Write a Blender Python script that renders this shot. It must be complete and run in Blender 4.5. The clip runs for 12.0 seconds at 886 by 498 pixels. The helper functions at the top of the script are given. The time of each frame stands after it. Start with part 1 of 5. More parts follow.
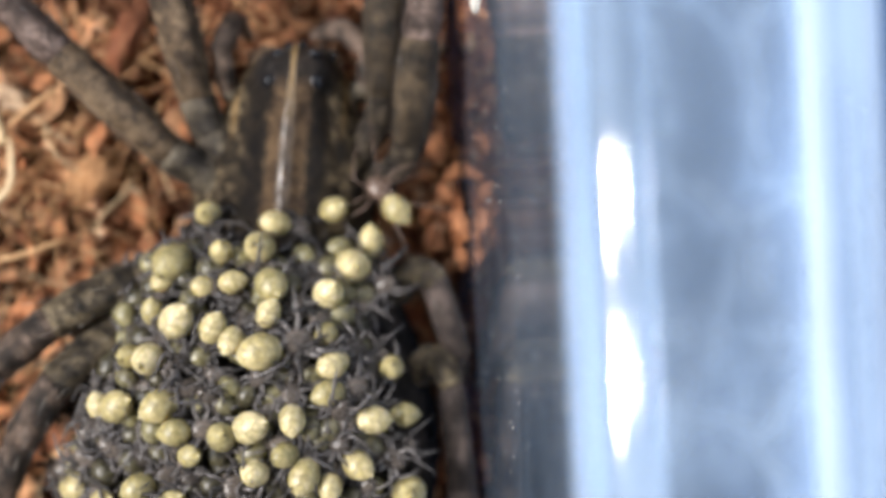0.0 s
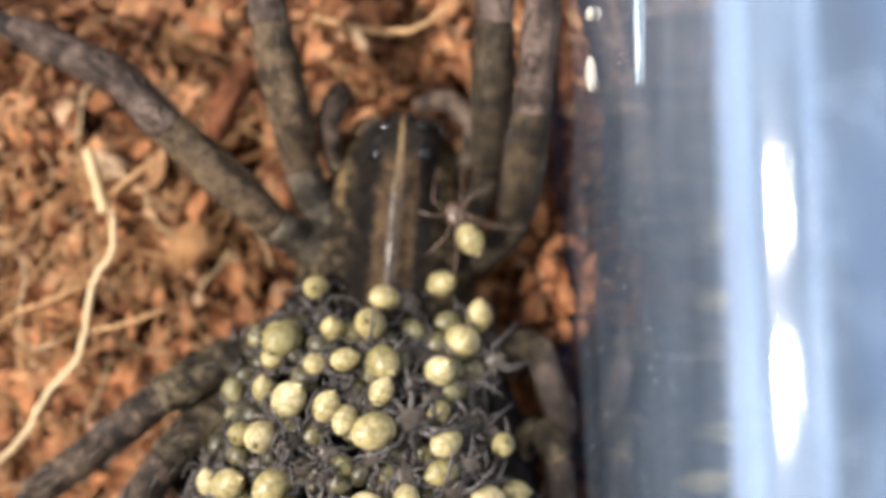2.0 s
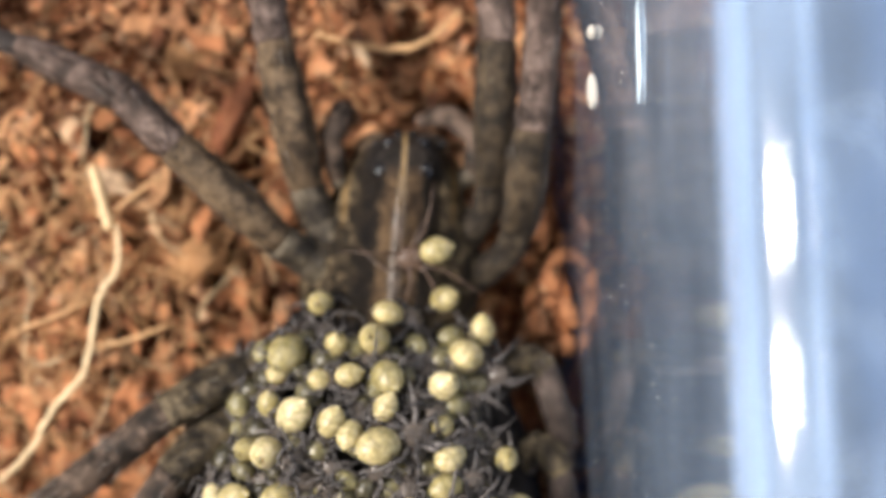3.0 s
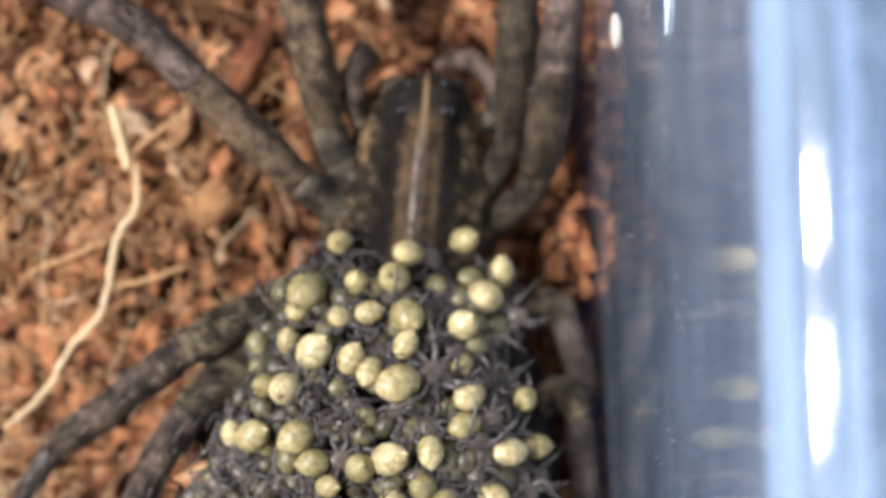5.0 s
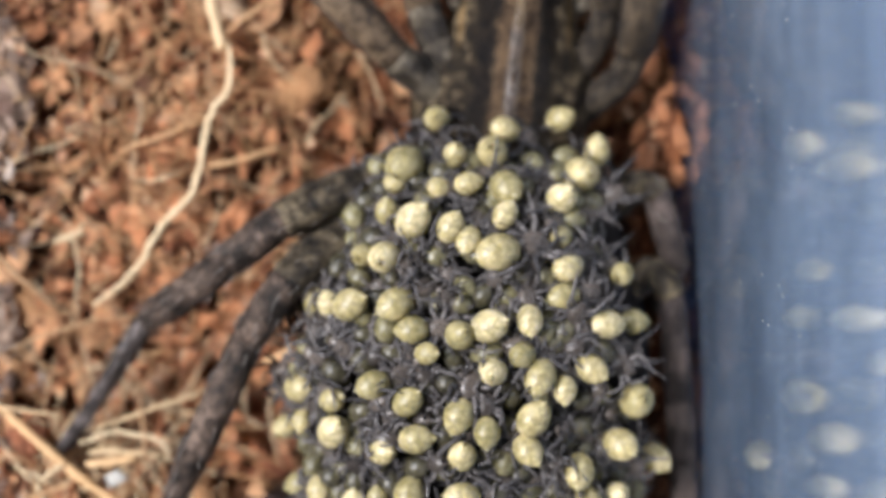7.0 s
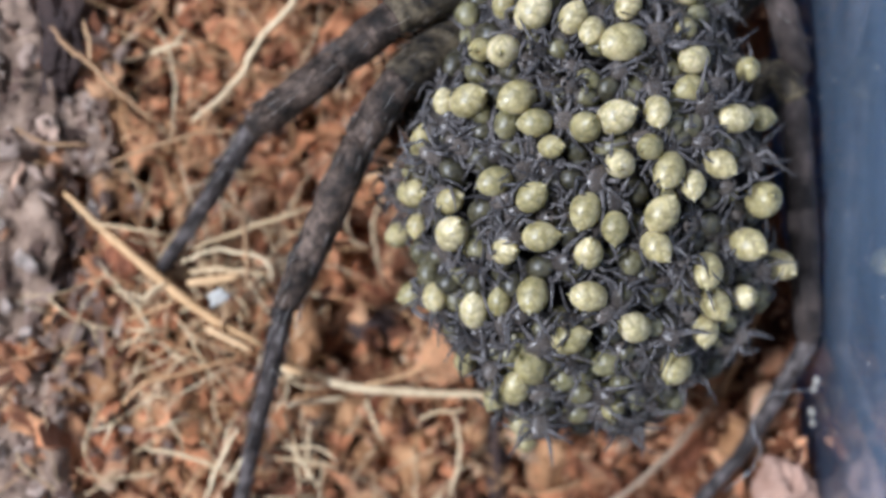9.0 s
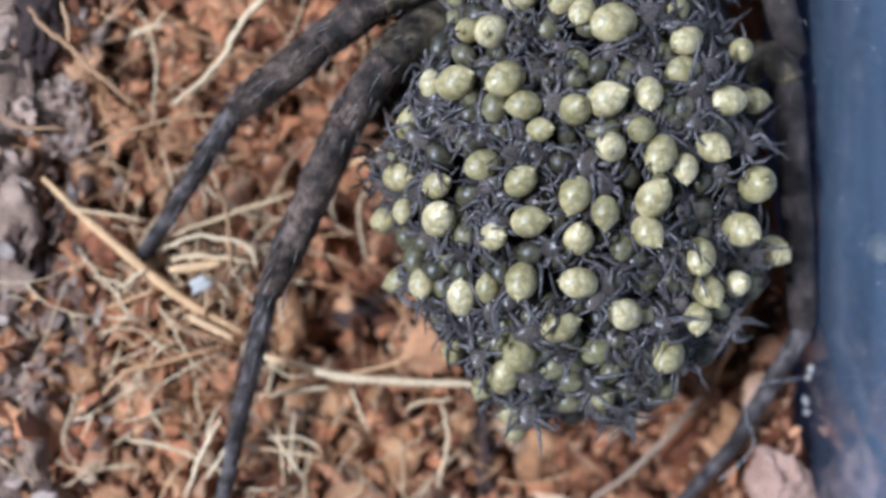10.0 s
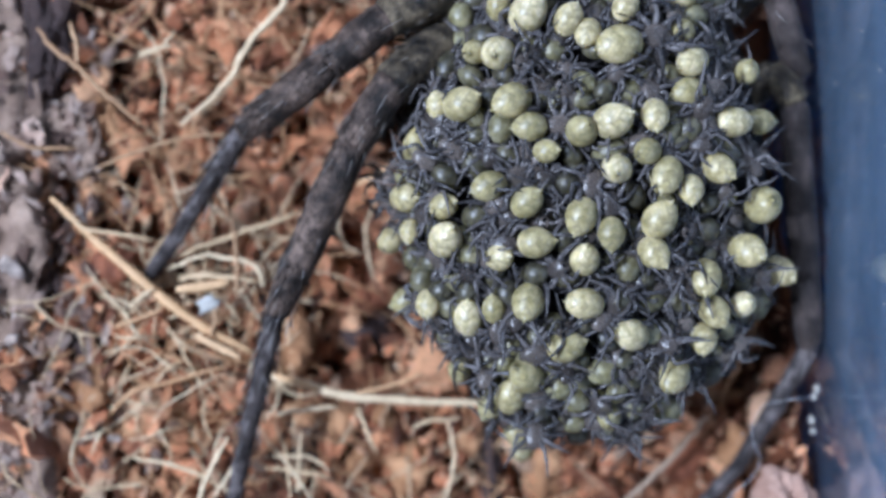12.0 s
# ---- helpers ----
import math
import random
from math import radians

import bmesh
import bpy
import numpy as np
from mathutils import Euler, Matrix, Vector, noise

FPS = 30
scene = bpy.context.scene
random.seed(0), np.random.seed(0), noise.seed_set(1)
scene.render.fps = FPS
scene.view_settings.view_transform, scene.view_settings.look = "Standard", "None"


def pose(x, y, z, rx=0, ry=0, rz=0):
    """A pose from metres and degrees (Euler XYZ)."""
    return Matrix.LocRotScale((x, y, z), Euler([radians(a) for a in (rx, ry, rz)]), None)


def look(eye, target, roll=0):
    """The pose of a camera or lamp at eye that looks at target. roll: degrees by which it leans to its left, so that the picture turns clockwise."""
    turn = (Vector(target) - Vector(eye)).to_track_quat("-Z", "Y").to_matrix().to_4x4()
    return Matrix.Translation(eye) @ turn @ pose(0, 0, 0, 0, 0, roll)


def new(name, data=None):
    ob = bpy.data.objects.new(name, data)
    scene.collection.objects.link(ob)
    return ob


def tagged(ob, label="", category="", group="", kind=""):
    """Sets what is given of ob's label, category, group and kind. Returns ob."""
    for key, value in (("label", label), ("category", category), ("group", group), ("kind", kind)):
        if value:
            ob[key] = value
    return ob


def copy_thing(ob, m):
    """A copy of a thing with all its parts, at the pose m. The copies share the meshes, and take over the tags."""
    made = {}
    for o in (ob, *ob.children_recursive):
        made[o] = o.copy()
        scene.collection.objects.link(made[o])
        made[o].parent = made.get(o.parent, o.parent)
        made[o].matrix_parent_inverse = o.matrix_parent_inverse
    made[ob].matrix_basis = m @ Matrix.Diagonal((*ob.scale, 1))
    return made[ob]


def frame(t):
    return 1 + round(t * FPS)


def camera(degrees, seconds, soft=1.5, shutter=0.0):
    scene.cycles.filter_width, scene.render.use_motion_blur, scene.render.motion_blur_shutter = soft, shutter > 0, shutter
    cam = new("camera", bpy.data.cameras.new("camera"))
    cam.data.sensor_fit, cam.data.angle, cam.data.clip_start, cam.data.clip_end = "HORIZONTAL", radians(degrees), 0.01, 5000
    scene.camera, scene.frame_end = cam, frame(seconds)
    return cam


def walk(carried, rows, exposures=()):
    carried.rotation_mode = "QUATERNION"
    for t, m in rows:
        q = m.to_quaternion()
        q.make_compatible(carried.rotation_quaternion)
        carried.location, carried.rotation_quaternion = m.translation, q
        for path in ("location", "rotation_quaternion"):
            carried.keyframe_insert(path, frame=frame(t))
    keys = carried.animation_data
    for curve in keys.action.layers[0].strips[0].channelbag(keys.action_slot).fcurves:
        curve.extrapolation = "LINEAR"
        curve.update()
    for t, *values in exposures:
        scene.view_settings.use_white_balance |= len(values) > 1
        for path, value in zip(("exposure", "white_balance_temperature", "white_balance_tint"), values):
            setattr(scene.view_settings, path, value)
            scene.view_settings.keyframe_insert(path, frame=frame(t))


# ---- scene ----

# All shapes below are written in millimetres and laid into the world by MM.
MM = 0.001

# ---- camera: a phone held over the tub, slid from the head of the spider to its abdomen ----
cam = camera(35.0, 12.0, soft=3.0)
cam.data.dof.use_dof = True
cam.data.dof.focus_distance = 0.057
cam.data.dof.aperture_fstop = 24.0
PATH = [
    (0, 0.00738, 0.00106, 0.07025, 0.03, -4.54, -0.71),
    (0.5, 0.00503, 0.00209, 0.07023, 0.64, -5.57, -0.54),
    (1, 0.00372, 0.00292, 0.07017, 0.08, -5.65, -0.45),
    (1.5, 0.00216, 0.00358, 0.06970, 0.06, -4.64, -0.37),
    (2, 0.00221, 0.00444, 0.06953, 0.08, -4.80, -0.45),
    (2.5, 0.00202, 0.00493, 0.06979, 0.11, -4.71, -0.50),
    (2.7, 0.00197, 0.00501, 0.06990, 0.23, -4.89, -0.64),
    (4.3, 0.00154, 0.00411, 0.07036, 0.21, -4.89, -0.34),
    (4.5, 0.00130, 0.00350, 0.07014, 0.01, -4.84, -0.18),
    (5, 0.00076, 0.00247, 0.06989, 0.02, -5.11, -0.02),
    (5.5, -0.00022, 0.00063, 0.06902, -0.29, -4.85, 0.14),
    (6, -0.00150, -0.00135, 0.06912, 0.11, -4.43, 0.41),
    (6.5, -0.00208, -0.00251, 0.06930, 0.91, -4.85, 0.63),
    (7, -0.00330, -0.00416, 0.06941, 0.83, -4.91, 0.76),
    (7.5, -0.00527, -0.00664, 0.06919, 0.62, -5.21, 1.00),
    (7.7, -0.00611, -0.00743, 0.06886, 0.46, -5.12, 0.77),
    (9.3, -0.00861, -0.01211, 0.06656, -0.16, -5.14, 0.12),
    (9.5, -0.00872, -0.01207, 0.06654, -0.22, -5.21, 0.13),
    (10, -0.00812, -0.01213, 0.06539, -0.40, -5.51, 0.08),
    (10.5, -0.00841, -0.01233, 0.06492, -0.69, -5.33, -0.02),
    (11, -0.00830, -0.01201, 0.06499, -0.76, -5.09, 0.06),
    (11.5, -0.00826, -0.01173, 0.06513, -0.60, -5.10, 0.02),
    (12, -0.00814, -0.01160, 0.06559, -0.08, -5.24, 0.10),
]
EXPOSURES = [(0, 0.48, 6350, 12), (2.5, 0.5, 6850, 13), (5.5, 0.42, 6250, 14), (7.7, 0.34, 5850, 13), (9.3, 0.12, 5250, 12), (12, 0.12, 4780, 12)]
walk(cam, [(t, pose(x, y, z, rx, ry, rz)) for t, x, y, z, rx, ry, rz in PATH], EXPOSURES)

# ---- light: a dim room, daylight from a window, and a desk lamp with two white LED heads above the tub ----
world = bpy.data.worlds.new("room_light")
scene.world = world
world.use_nodes = True
world.node_tree.nodes["Background"].inputs[0].default_value = (0.86, 0.93, 1.0, 1)
world.node_tree.nodes["Background"].inputs[1].default_value = 0.03
for lamp_y in (0.0, -48.0):
    lamp = bpy.data.lights.new("led_lamp", "AREA")
    lamp.shape, lamp.size, lamp.size_y = "RECTANGLE", 24 * MM, 15 * MM
    lamp.energy, lamp.color = 0.95, (1.0, 0.95, 0.88)
    new("led_lamp", lamp).matrix_world = look((-260 * MM, lamp_y * MM, 258 * MM), (0, lamp_y * MM, 0))

window = bpy.data.lights.new("window_daylight", "AREA")
window.shape, window.size, window.size_y = "RECTANGLE", 0.4, 0.4
window.energy, window.color = 3.8, (0.98, 0.98, 1.0)
new("window_daylight", window).matrix_world = look((-0.46, 0.40, 0.54), (0, 0, 0))


# ---- materials ----
class Nodes:
    """A small writer of node materials."""

    def __init__(self, name):
        self.material = bpy.data.materials.new(name)
        self.material.use_nodes = True
        self.tree = self.material.node_tree
        self.shader = self.tree.nodes["Principled BSDF"]
        self.out = self.tree.nodes["Material Output"]
        self.place = self.tree.nodes.new("ShaderNodeTexCoord").outputs["Object"]

    def add(self, kind, **settings):
        node = self.tree.nodes.new(kind)
        for key, value in settings.items():
            node.inputs[key].default_value = value
        return node

    def link(self, a, b):
        self.tree.links.new(a, b)

    def noise(self, scale, detail=4.0, rough=0.55, place=None):
        """Noise with a grain of 1/scale millimetres."""
        node = self.add("ShaderNodeTexNoise", Scale=scale / MM, Detail=detail, Roughness=rough)
        self.link(place or self.place, node.inputs["Vector"])
        return node.outputs["Fac"]

    def ramp(self, fac, *stops):
        node = self.tree.nodes.new("ShaderNodeValToRGB")
        while len(node.color_ramp.elements) < len(stops):
            node.color_ramp.elements.new(0.5)
        for element, (at, colour) in zip(node.color_ramp.elements, stops):
            element.position, element.color = at, (*colour, 1)
        self.link(fac, node.inputs["Fac"])
        return node.outputs["Color"]

    def mix(self, fac, a, b, blend="MIX"):
        node = self.tree.nodes.new("ShaderNodeMix")
        node.data_type, node.blend_type = "RGBA", blend
        for value, slot in ((fac, 0), (a, 6), (b, 7)):
            if isinstance(value, (int, float)):
                node.inputs[slot].default_value = value
            elif isinstance(value, tuple):
                node.inputs[slot].default_value = (*value, 1)
            else:
                self.link(value, node.inputs[slot])
        return node.outputs[2]

    def maths(self, what, a, b=0.0, clamp=False):
        node = self.tree.nodes.new("ShaderNodeMath")
        node.operation, node.use_clamp = what, clamp
        for value, slot in ((a, 0), (b, 1)):
            if isinstance(value, (int, float)):
                node.inputs[slot].default_value = value
            else:
                self.link(value, node.inputs[slot])
        return node.outputs[0]

    def bump(self, height, depth, strength=1.0):
        """Relief of depth millimetres."""
        node = self.add("ShaderNodeBump", Distance=depth * MM, Strength=strength)
        self.link(height, node.inputs["Height"])
        self.link(node.outputs["Normal"], self.shader.inputs["Normal"])

    def done(self, colour, rough, **more):
        s = self.shader.inputs
        if isinstance(colour, tuple):
            s["Base Color"].default_value = (*colour, 1)
        else:
            self.link(colour, s["Base Color"])
        if isinstance(rough, (int, float)):
            s["Roughness"].default_value = rough
        else:
            self.link(rough, s["Roughness"])
        for key, value in more.items():
            s[key.replace("_", " ")].default_value = value
        return self.material


def make_crumbs(name, stops):
    n = Nodes(name)
    island = n.tree.nodes.new("ShaderNodeNewGeometry").outputs["Random Per Island"]
    base = n.ramp(island, *stops)
    stain = n.noise(0.32, 6, 0.6)
    base = n.mix(n.ramp(stain, (0.4, (0, 0, 0)), (0.55, (1, 1, 1))), n.mix(0.42, base, (0.13, 0.052, 0.028), "MIX"), base)
    grain = n.noise(6.0, 6, 0.7)
    base = n.mix(0.45, base, n.ramp(grain, (0.3, (0.3, 0.26, 0.24)), (0.68, (1.5, 1.45, 1.4))), "MULTIPLY")
    n.bump(n.noise(3.2, 8, 0.75), 0.3, 1.0)
    return n.done(base, 0.46, Specular_IOR_Level=0.32)


def make_peat():
    n = Nodes("peat_fines")
    base = n.ramp(n.noise(0.35, 6, 0.65), (0.3, (0.03, 0.0125, 0.0075)), (0.5, (0.12, 0.046, 0.022)), (0.7, (0.36, 0.145, 0.063)))
    base = n.mix(0.5, base, n.ramp(n.noise(4.0, 6, 0.7), (0.3, (0.3, 0.28, 0.26)), (0.7, (1.3, 1.2, 1.1))), "MULTIPLY")
    n.bump(n.noise(3.0, 7, 0.7), 0.3, 1.0)
    return n.done(base, 0.85, Specular_IOR_Level=0.1)


def make_fibre(name, low, high):
    n = Nodes(name)
    random_ = n.tree.nodes.new("ShaderNodeObjectInfo").outputs["Random"]
    island = n.tree.nodes.new("ShaderNodeNewGeometry").outputs["Random Per Island"]
    tone = n.maths("FRACT", n.maths("ADD", random_, island))
    base = n.mix(tone, low, high)
    base = n.mix(0.5, base, n.ramp(n.noise(2.5, 5, 0.7), (0.3, (0.45, 0.38, 0.3)), (0.65, (1.15, 1.1, 1.05))), "MULTIPLY")
    n.bump(n.noise(9.0, 3), 0.05, 0.7)
    return n.done(base, 0.5, Specular_IOR_Level=0.4)


def make_bark(name, low, high, grey):
    n = Nodes(name)
    base = n.ramp(n.noise(0.6, 6, 0.65), (0.3, low), (0.62, high), (0.8, grey))
    base = n.mix(0.5, base, n.ramp(n.noise(7.0, 5, 0.75), (0.3, (0.4, 0.38, 0.38)), (0.7, (1.25, 1.2, 1.2))), "MULTIPLY")
    n.bump(n.noise(3.5, 7, 0.7), 0.25, 0.9)
    return n.done(base, 0.65, Specular_IOR_Level=0.4)


def make_hide(name, dark, mid, pale, spot=0.9, gloss=0.42, shine=0.22, sheen=0.05):
    """Short-haired spider skin with dark blotches and a grain of hairs."""
    n = Nodes(name)
    base = n.ramp(n.noise(spot, 6, 0.65), (0.4, dark), (0.5, mid), (0.63, pale))
    stretched = n.add("ShaderNodeMapping", Scale=(1.0, 0.35, 1.0))
    n.link(n.place, stretched.inputs["Vector"])
    hairs = n.noise(9.0, 4, 0.7, stretched.outputs["Vector"])
    base = n.mix(0.5, base, n.ramp(hairs, (0.32, (0.35, 0.33, 0.32)), (0.68, (1.75, 1.72, 1.7))), "MULTIPLY")
    n.bump(hairs, 0.1, 1.0)
    return n.done(base, gloss, Specular_IOR_Level=shine, Sheen_Weight=sheen, Sheen_Roughness=0.4)


def make_carapace():
    """Dark mottled head shield: narrow pale stripe down the middle, dark bands beside it, dusky streaks raying over the flanks."""
    n = Nodes("carapace_hide")
    split = n.tree.nodes.new("ShaderNodeSeparateXYZ")
    n.link(n.place, split.inputs["Vector"])
    y = split.outputs["Y"]
    wave = n.maths("MULTIPLY", n.maths("SUBTRACT", n.noise(0.8, 5, 0.65), 0.5), 1.1 * MM)
    across = n.maths("ADD", split.outputs["X"], n.maths("MULTIPLY", n.maths("SUBTRACT", 10.8 * MM, y), 0.095))
    side = n.maths("ABSOLUTE", n.maths("ADD", across, n.maths("MULTIPLY", wave, 0.12)))
    loose = n.maths("ADD", n.maths("ABSOLUTE", across), wave)
    # streaks that fan out from the middle of the shield
    angle = n.maths("ARCTAN2", n.maths("SUBTRACT", y, 3.2 * MM), n.maths("ADD", n.maths("ABSOLUTE", across), 0.3 * MM))
    ray = n.maths("SINE", n.maths("ADD", n.maths("MULTIPLY", angle, 9.0), n.maths("MULTIPLY", n.noise(0.7, 4), 5.0)))
    blotch = n.noise(1.3, 6, 0.7)
    flank = n.ramp(blotch, (0.4, (0.005, 0.0035, 0.0025)), (0.49, (0.03, 0.022, 0.013)), (0.6, (0.115, 0.088, 0.053)))
    flank = n.mix(n.ramp(ray, (0.1, (0, 0, 0)), (0.9, (0.62, 0.62, 0.62))), flank, (0.008, 0.006, 0.004))
    band = n.ramp(n.noise(1.8, 5, 0.65), (0.4, (0.003, 0.002, 0.0016)), (0.7, (0.016, 0.011, 0.007)))
    middle = n.ramp(blotch, (0.36, (0.018, 0.011, 0.007)), (0.62, (0.1, 0.065, 0.036)))
    into_band = n.ramp(n.maths("DIVIDE", loose, 3.2 * MM), (0.26, (0, 0, 0)), (0.36, (1, 1, 1)), (0.5, (1, 1, 1)), (0.7, (0, 0, 0)))
    inner = n.ramp(n.maths("DIVIDE", loose, 3.2 * MM), (0.26, (1, 1, 1)), (0.36, (0, 0, 0)))
    flank = n.mix(inner, flank, middle)
    fore = n.ramp(n.maths("DIVIDE", y, 12.0 * MM), (0.55, (0, 0, 0)), (0.78, (1, 1, 1)))
    narrow = n.maths("MULTIPLY", side, n.maths("ADD", n.maths("MULTIPLY", fore, 1.3), 1.0))
    into_stripe = n.ramp(n.maths("DIVIDE", narrow, 1.0 * MM), (0.14, (1, 1, 1)), (0.4, (0, 0, 0)))
    stripe = n.ramp(n.noise(1.4, 5, 0.65), (0.35, (0.02, 0.014, 0.01)), (0.65, (0.09, 0.066, 0.046)))
    stripe = n.mix(fore, stripe, (0.2, 0.135, 0.06))
    base = n.mix(into_stripe, n.mix(into_band, flank, band), stripe)
    # thin ochre line along the edge of the head
    line = n.ramp(n.maths("DIVIDE", n.maths("ABSOLUTE", n.maths("SUBTRACT", side, 2.55 * MM)), 0.2 * MM), (0.3, (1, 1, 1)), (0.9, (0, 0, 0)))
    front = n.ramp(n.maths("DIVIDE", y, 12.0 * MM), (0.5, (0, 0, 0)), (0.6, (1, 1, 1)))
    base = n.mix(n.maths("MULTIPLY", line, n.maths("MULTIPLY", front, n.maths("MULTIPLY", blotch, 0.75))), base, (0.26, 0.16, 0.06))
    # black field round the eyes, greyish hairs on the brow
    ahead = n.ramp(n.maths("DIVIDE", y, 12.0 * MM), (0.7, (0, 0, 0)), (0.76, (1, 1, 1)))
    near = n.ramp(n.maths("DIVIDE", loose, 2.6 * MM), (0.5, (1, 1, 1)), (0.75, (0, 0, 0)))
    mask = n.maths("MULTIPLY", n.maths("MULTIPLY", ahead, near), n.maths("SUBTRACT", 0.9, into_stripe, True))
    dusk = n.ramp(n.noise(1.9, 5, 0.7), (0.4, (0.004, 0.004, 0.004)), (0.56, (0.014, 0.012, 0.012)), (0.7, (0.07, 0.06, 0.05)))
    base = n.mix(mask, base, dusk)
    hairs = n.noise(7.0, 5, 0.75)
    base = n.mix(0.55, base, n.ramp(hairs, (0.32, (0.4, 0.37, 0.35)), (0.68, (1.6, 1.55, 1.5))), "MULTIPLY")
    n.bump(n.maths("MULTIPLY", n.maths("ADD", hairs, n.maths("MULTIPLY", ray, 0.35)), n.maths("SUBTRACT", 1.0, n.maths("MULTIPLY", into_stripe, 0.85))), 0.12, 0.8)
    glint = n.maths("MULTIPLY", into_stripe, n.ramp(n.noise(0.9, 5, 0.7), (0.36, (0.25,) * 3), (0.6, (1,) * 3)))
    rough = n.maths("SUBTRACT", 0.5, n.maths("MULTIPLY", glint, 0.28))
    n.link(n.maths("ADD", n.maths("MULTIPLY", glint, 0.9), 0.14), n.shader.inputs["Specular IOR Level"])
    return n.done(base, rough)


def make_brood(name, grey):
    """Pale olive-yellow skin of a spiderling's abdomen with faint darker chevrons; grey gives a copy darkened for
    shade.
    """
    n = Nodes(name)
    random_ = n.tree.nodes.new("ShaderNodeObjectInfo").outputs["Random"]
    # lower layer: shade between the young painted into the skin colour
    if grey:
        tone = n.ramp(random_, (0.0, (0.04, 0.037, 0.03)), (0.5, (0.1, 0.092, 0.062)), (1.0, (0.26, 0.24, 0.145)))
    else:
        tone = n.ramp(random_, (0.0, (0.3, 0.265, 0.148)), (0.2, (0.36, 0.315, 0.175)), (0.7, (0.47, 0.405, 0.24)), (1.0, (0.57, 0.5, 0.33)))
    cells = n.add("ShaderNodeTexVoronoi", Scale=5.5 / MM)
    cells.feature = "DISTANCE_TO_EDGE"
    n.link(n.place, cells.inputs["Vector"])
    net = n.ramp(cells.outputs["Distance"], (0.02, (0.5, 0.5, 0.34)), (0.16, (1.08, 1.06, 1.0)))
    base = n.mix(0.28, tone, net, "MULTIPLY")
    split = n.tree.nodes.new("ShaderNodeSeparateXYZ")
    n.link(n.place, split.inputs["Vector"])
    slant = n.maths("ADD", split.outputs["Y"], n.maths("MULTIPLY", n.maths("ABSOLUTE", split.outputs["X"]), 0.7))
    slant = n.maths("ADD", slant, n.maths("MULTIPLY", n.noise(2.2, 3), 0.35 * MM))
    bars = n.maths("SINE", n.maths("MULTIPLY", slant, 22.0 / MM))
    mask = n.ramp(n.maths("DIVIDE", n.maths("ABSOLUTE", split.outputs["X"]), 0.5 * MM), (0.25, (1, 1, 1)), (0.75, (0, 0, 0)))
    chevron = n.maths("MULTIPLY", n.ramp(bars, (0.35, (0, 0, 0)), (0.9, (1, 1, 1))), mask)
    base = n.mix(n.maths("MULTIPLY", chevron, 0.3), base, (0.12, 0.105, 0.055))
    base = n.mix(0.6, base, n.ramp(n.noise(1.1, 4), (0.38, (0.42, 0.4, 0.26)), (0.54, (1.12, 1.1, 1.06))), "MULTIPLY")
    base = n.mix(0.5, base, n.ramp(n.noise(3.4, 4, 0.65), (0.38, (0.5, 0.5, 0.36)), (0.58, (1.15, 1.14, 1.1))), "MULTIPLY")
    n.bump(n.noise(8.0, 3), 0.03, 0.5)
    material = n.done(base, 0.36, Specular_IOR_Level=0.45, Subsurface_Weight=0.55, Subsurface_Scale=0.5 * MM)
    n.shader.inputs["Subsurface Radius"].default_value = (1.0, 0.9, 0.4)
    return material


def make_small_limb(name, low, high):
    n = Nodes(name)
    random_ = n.tree.nodes.new("ShaderNodeObjectInfo").outputs["Random"]
    base = n.mix(random_, low, high)
    base = n.mix(0.6, base, n.ramp(n.noise(3.0, 4), (0.35, (0.4, 0.4, 0.42)), (0.65, (1.3, 1.3, 1.3))), "MULTIPLY")
    n.bump(n.noise(12.0, 2), 0.02, 0.6)
    return n.done(base, 0.28, Specular_IOR_Level=0.38, Alpha=0.7)


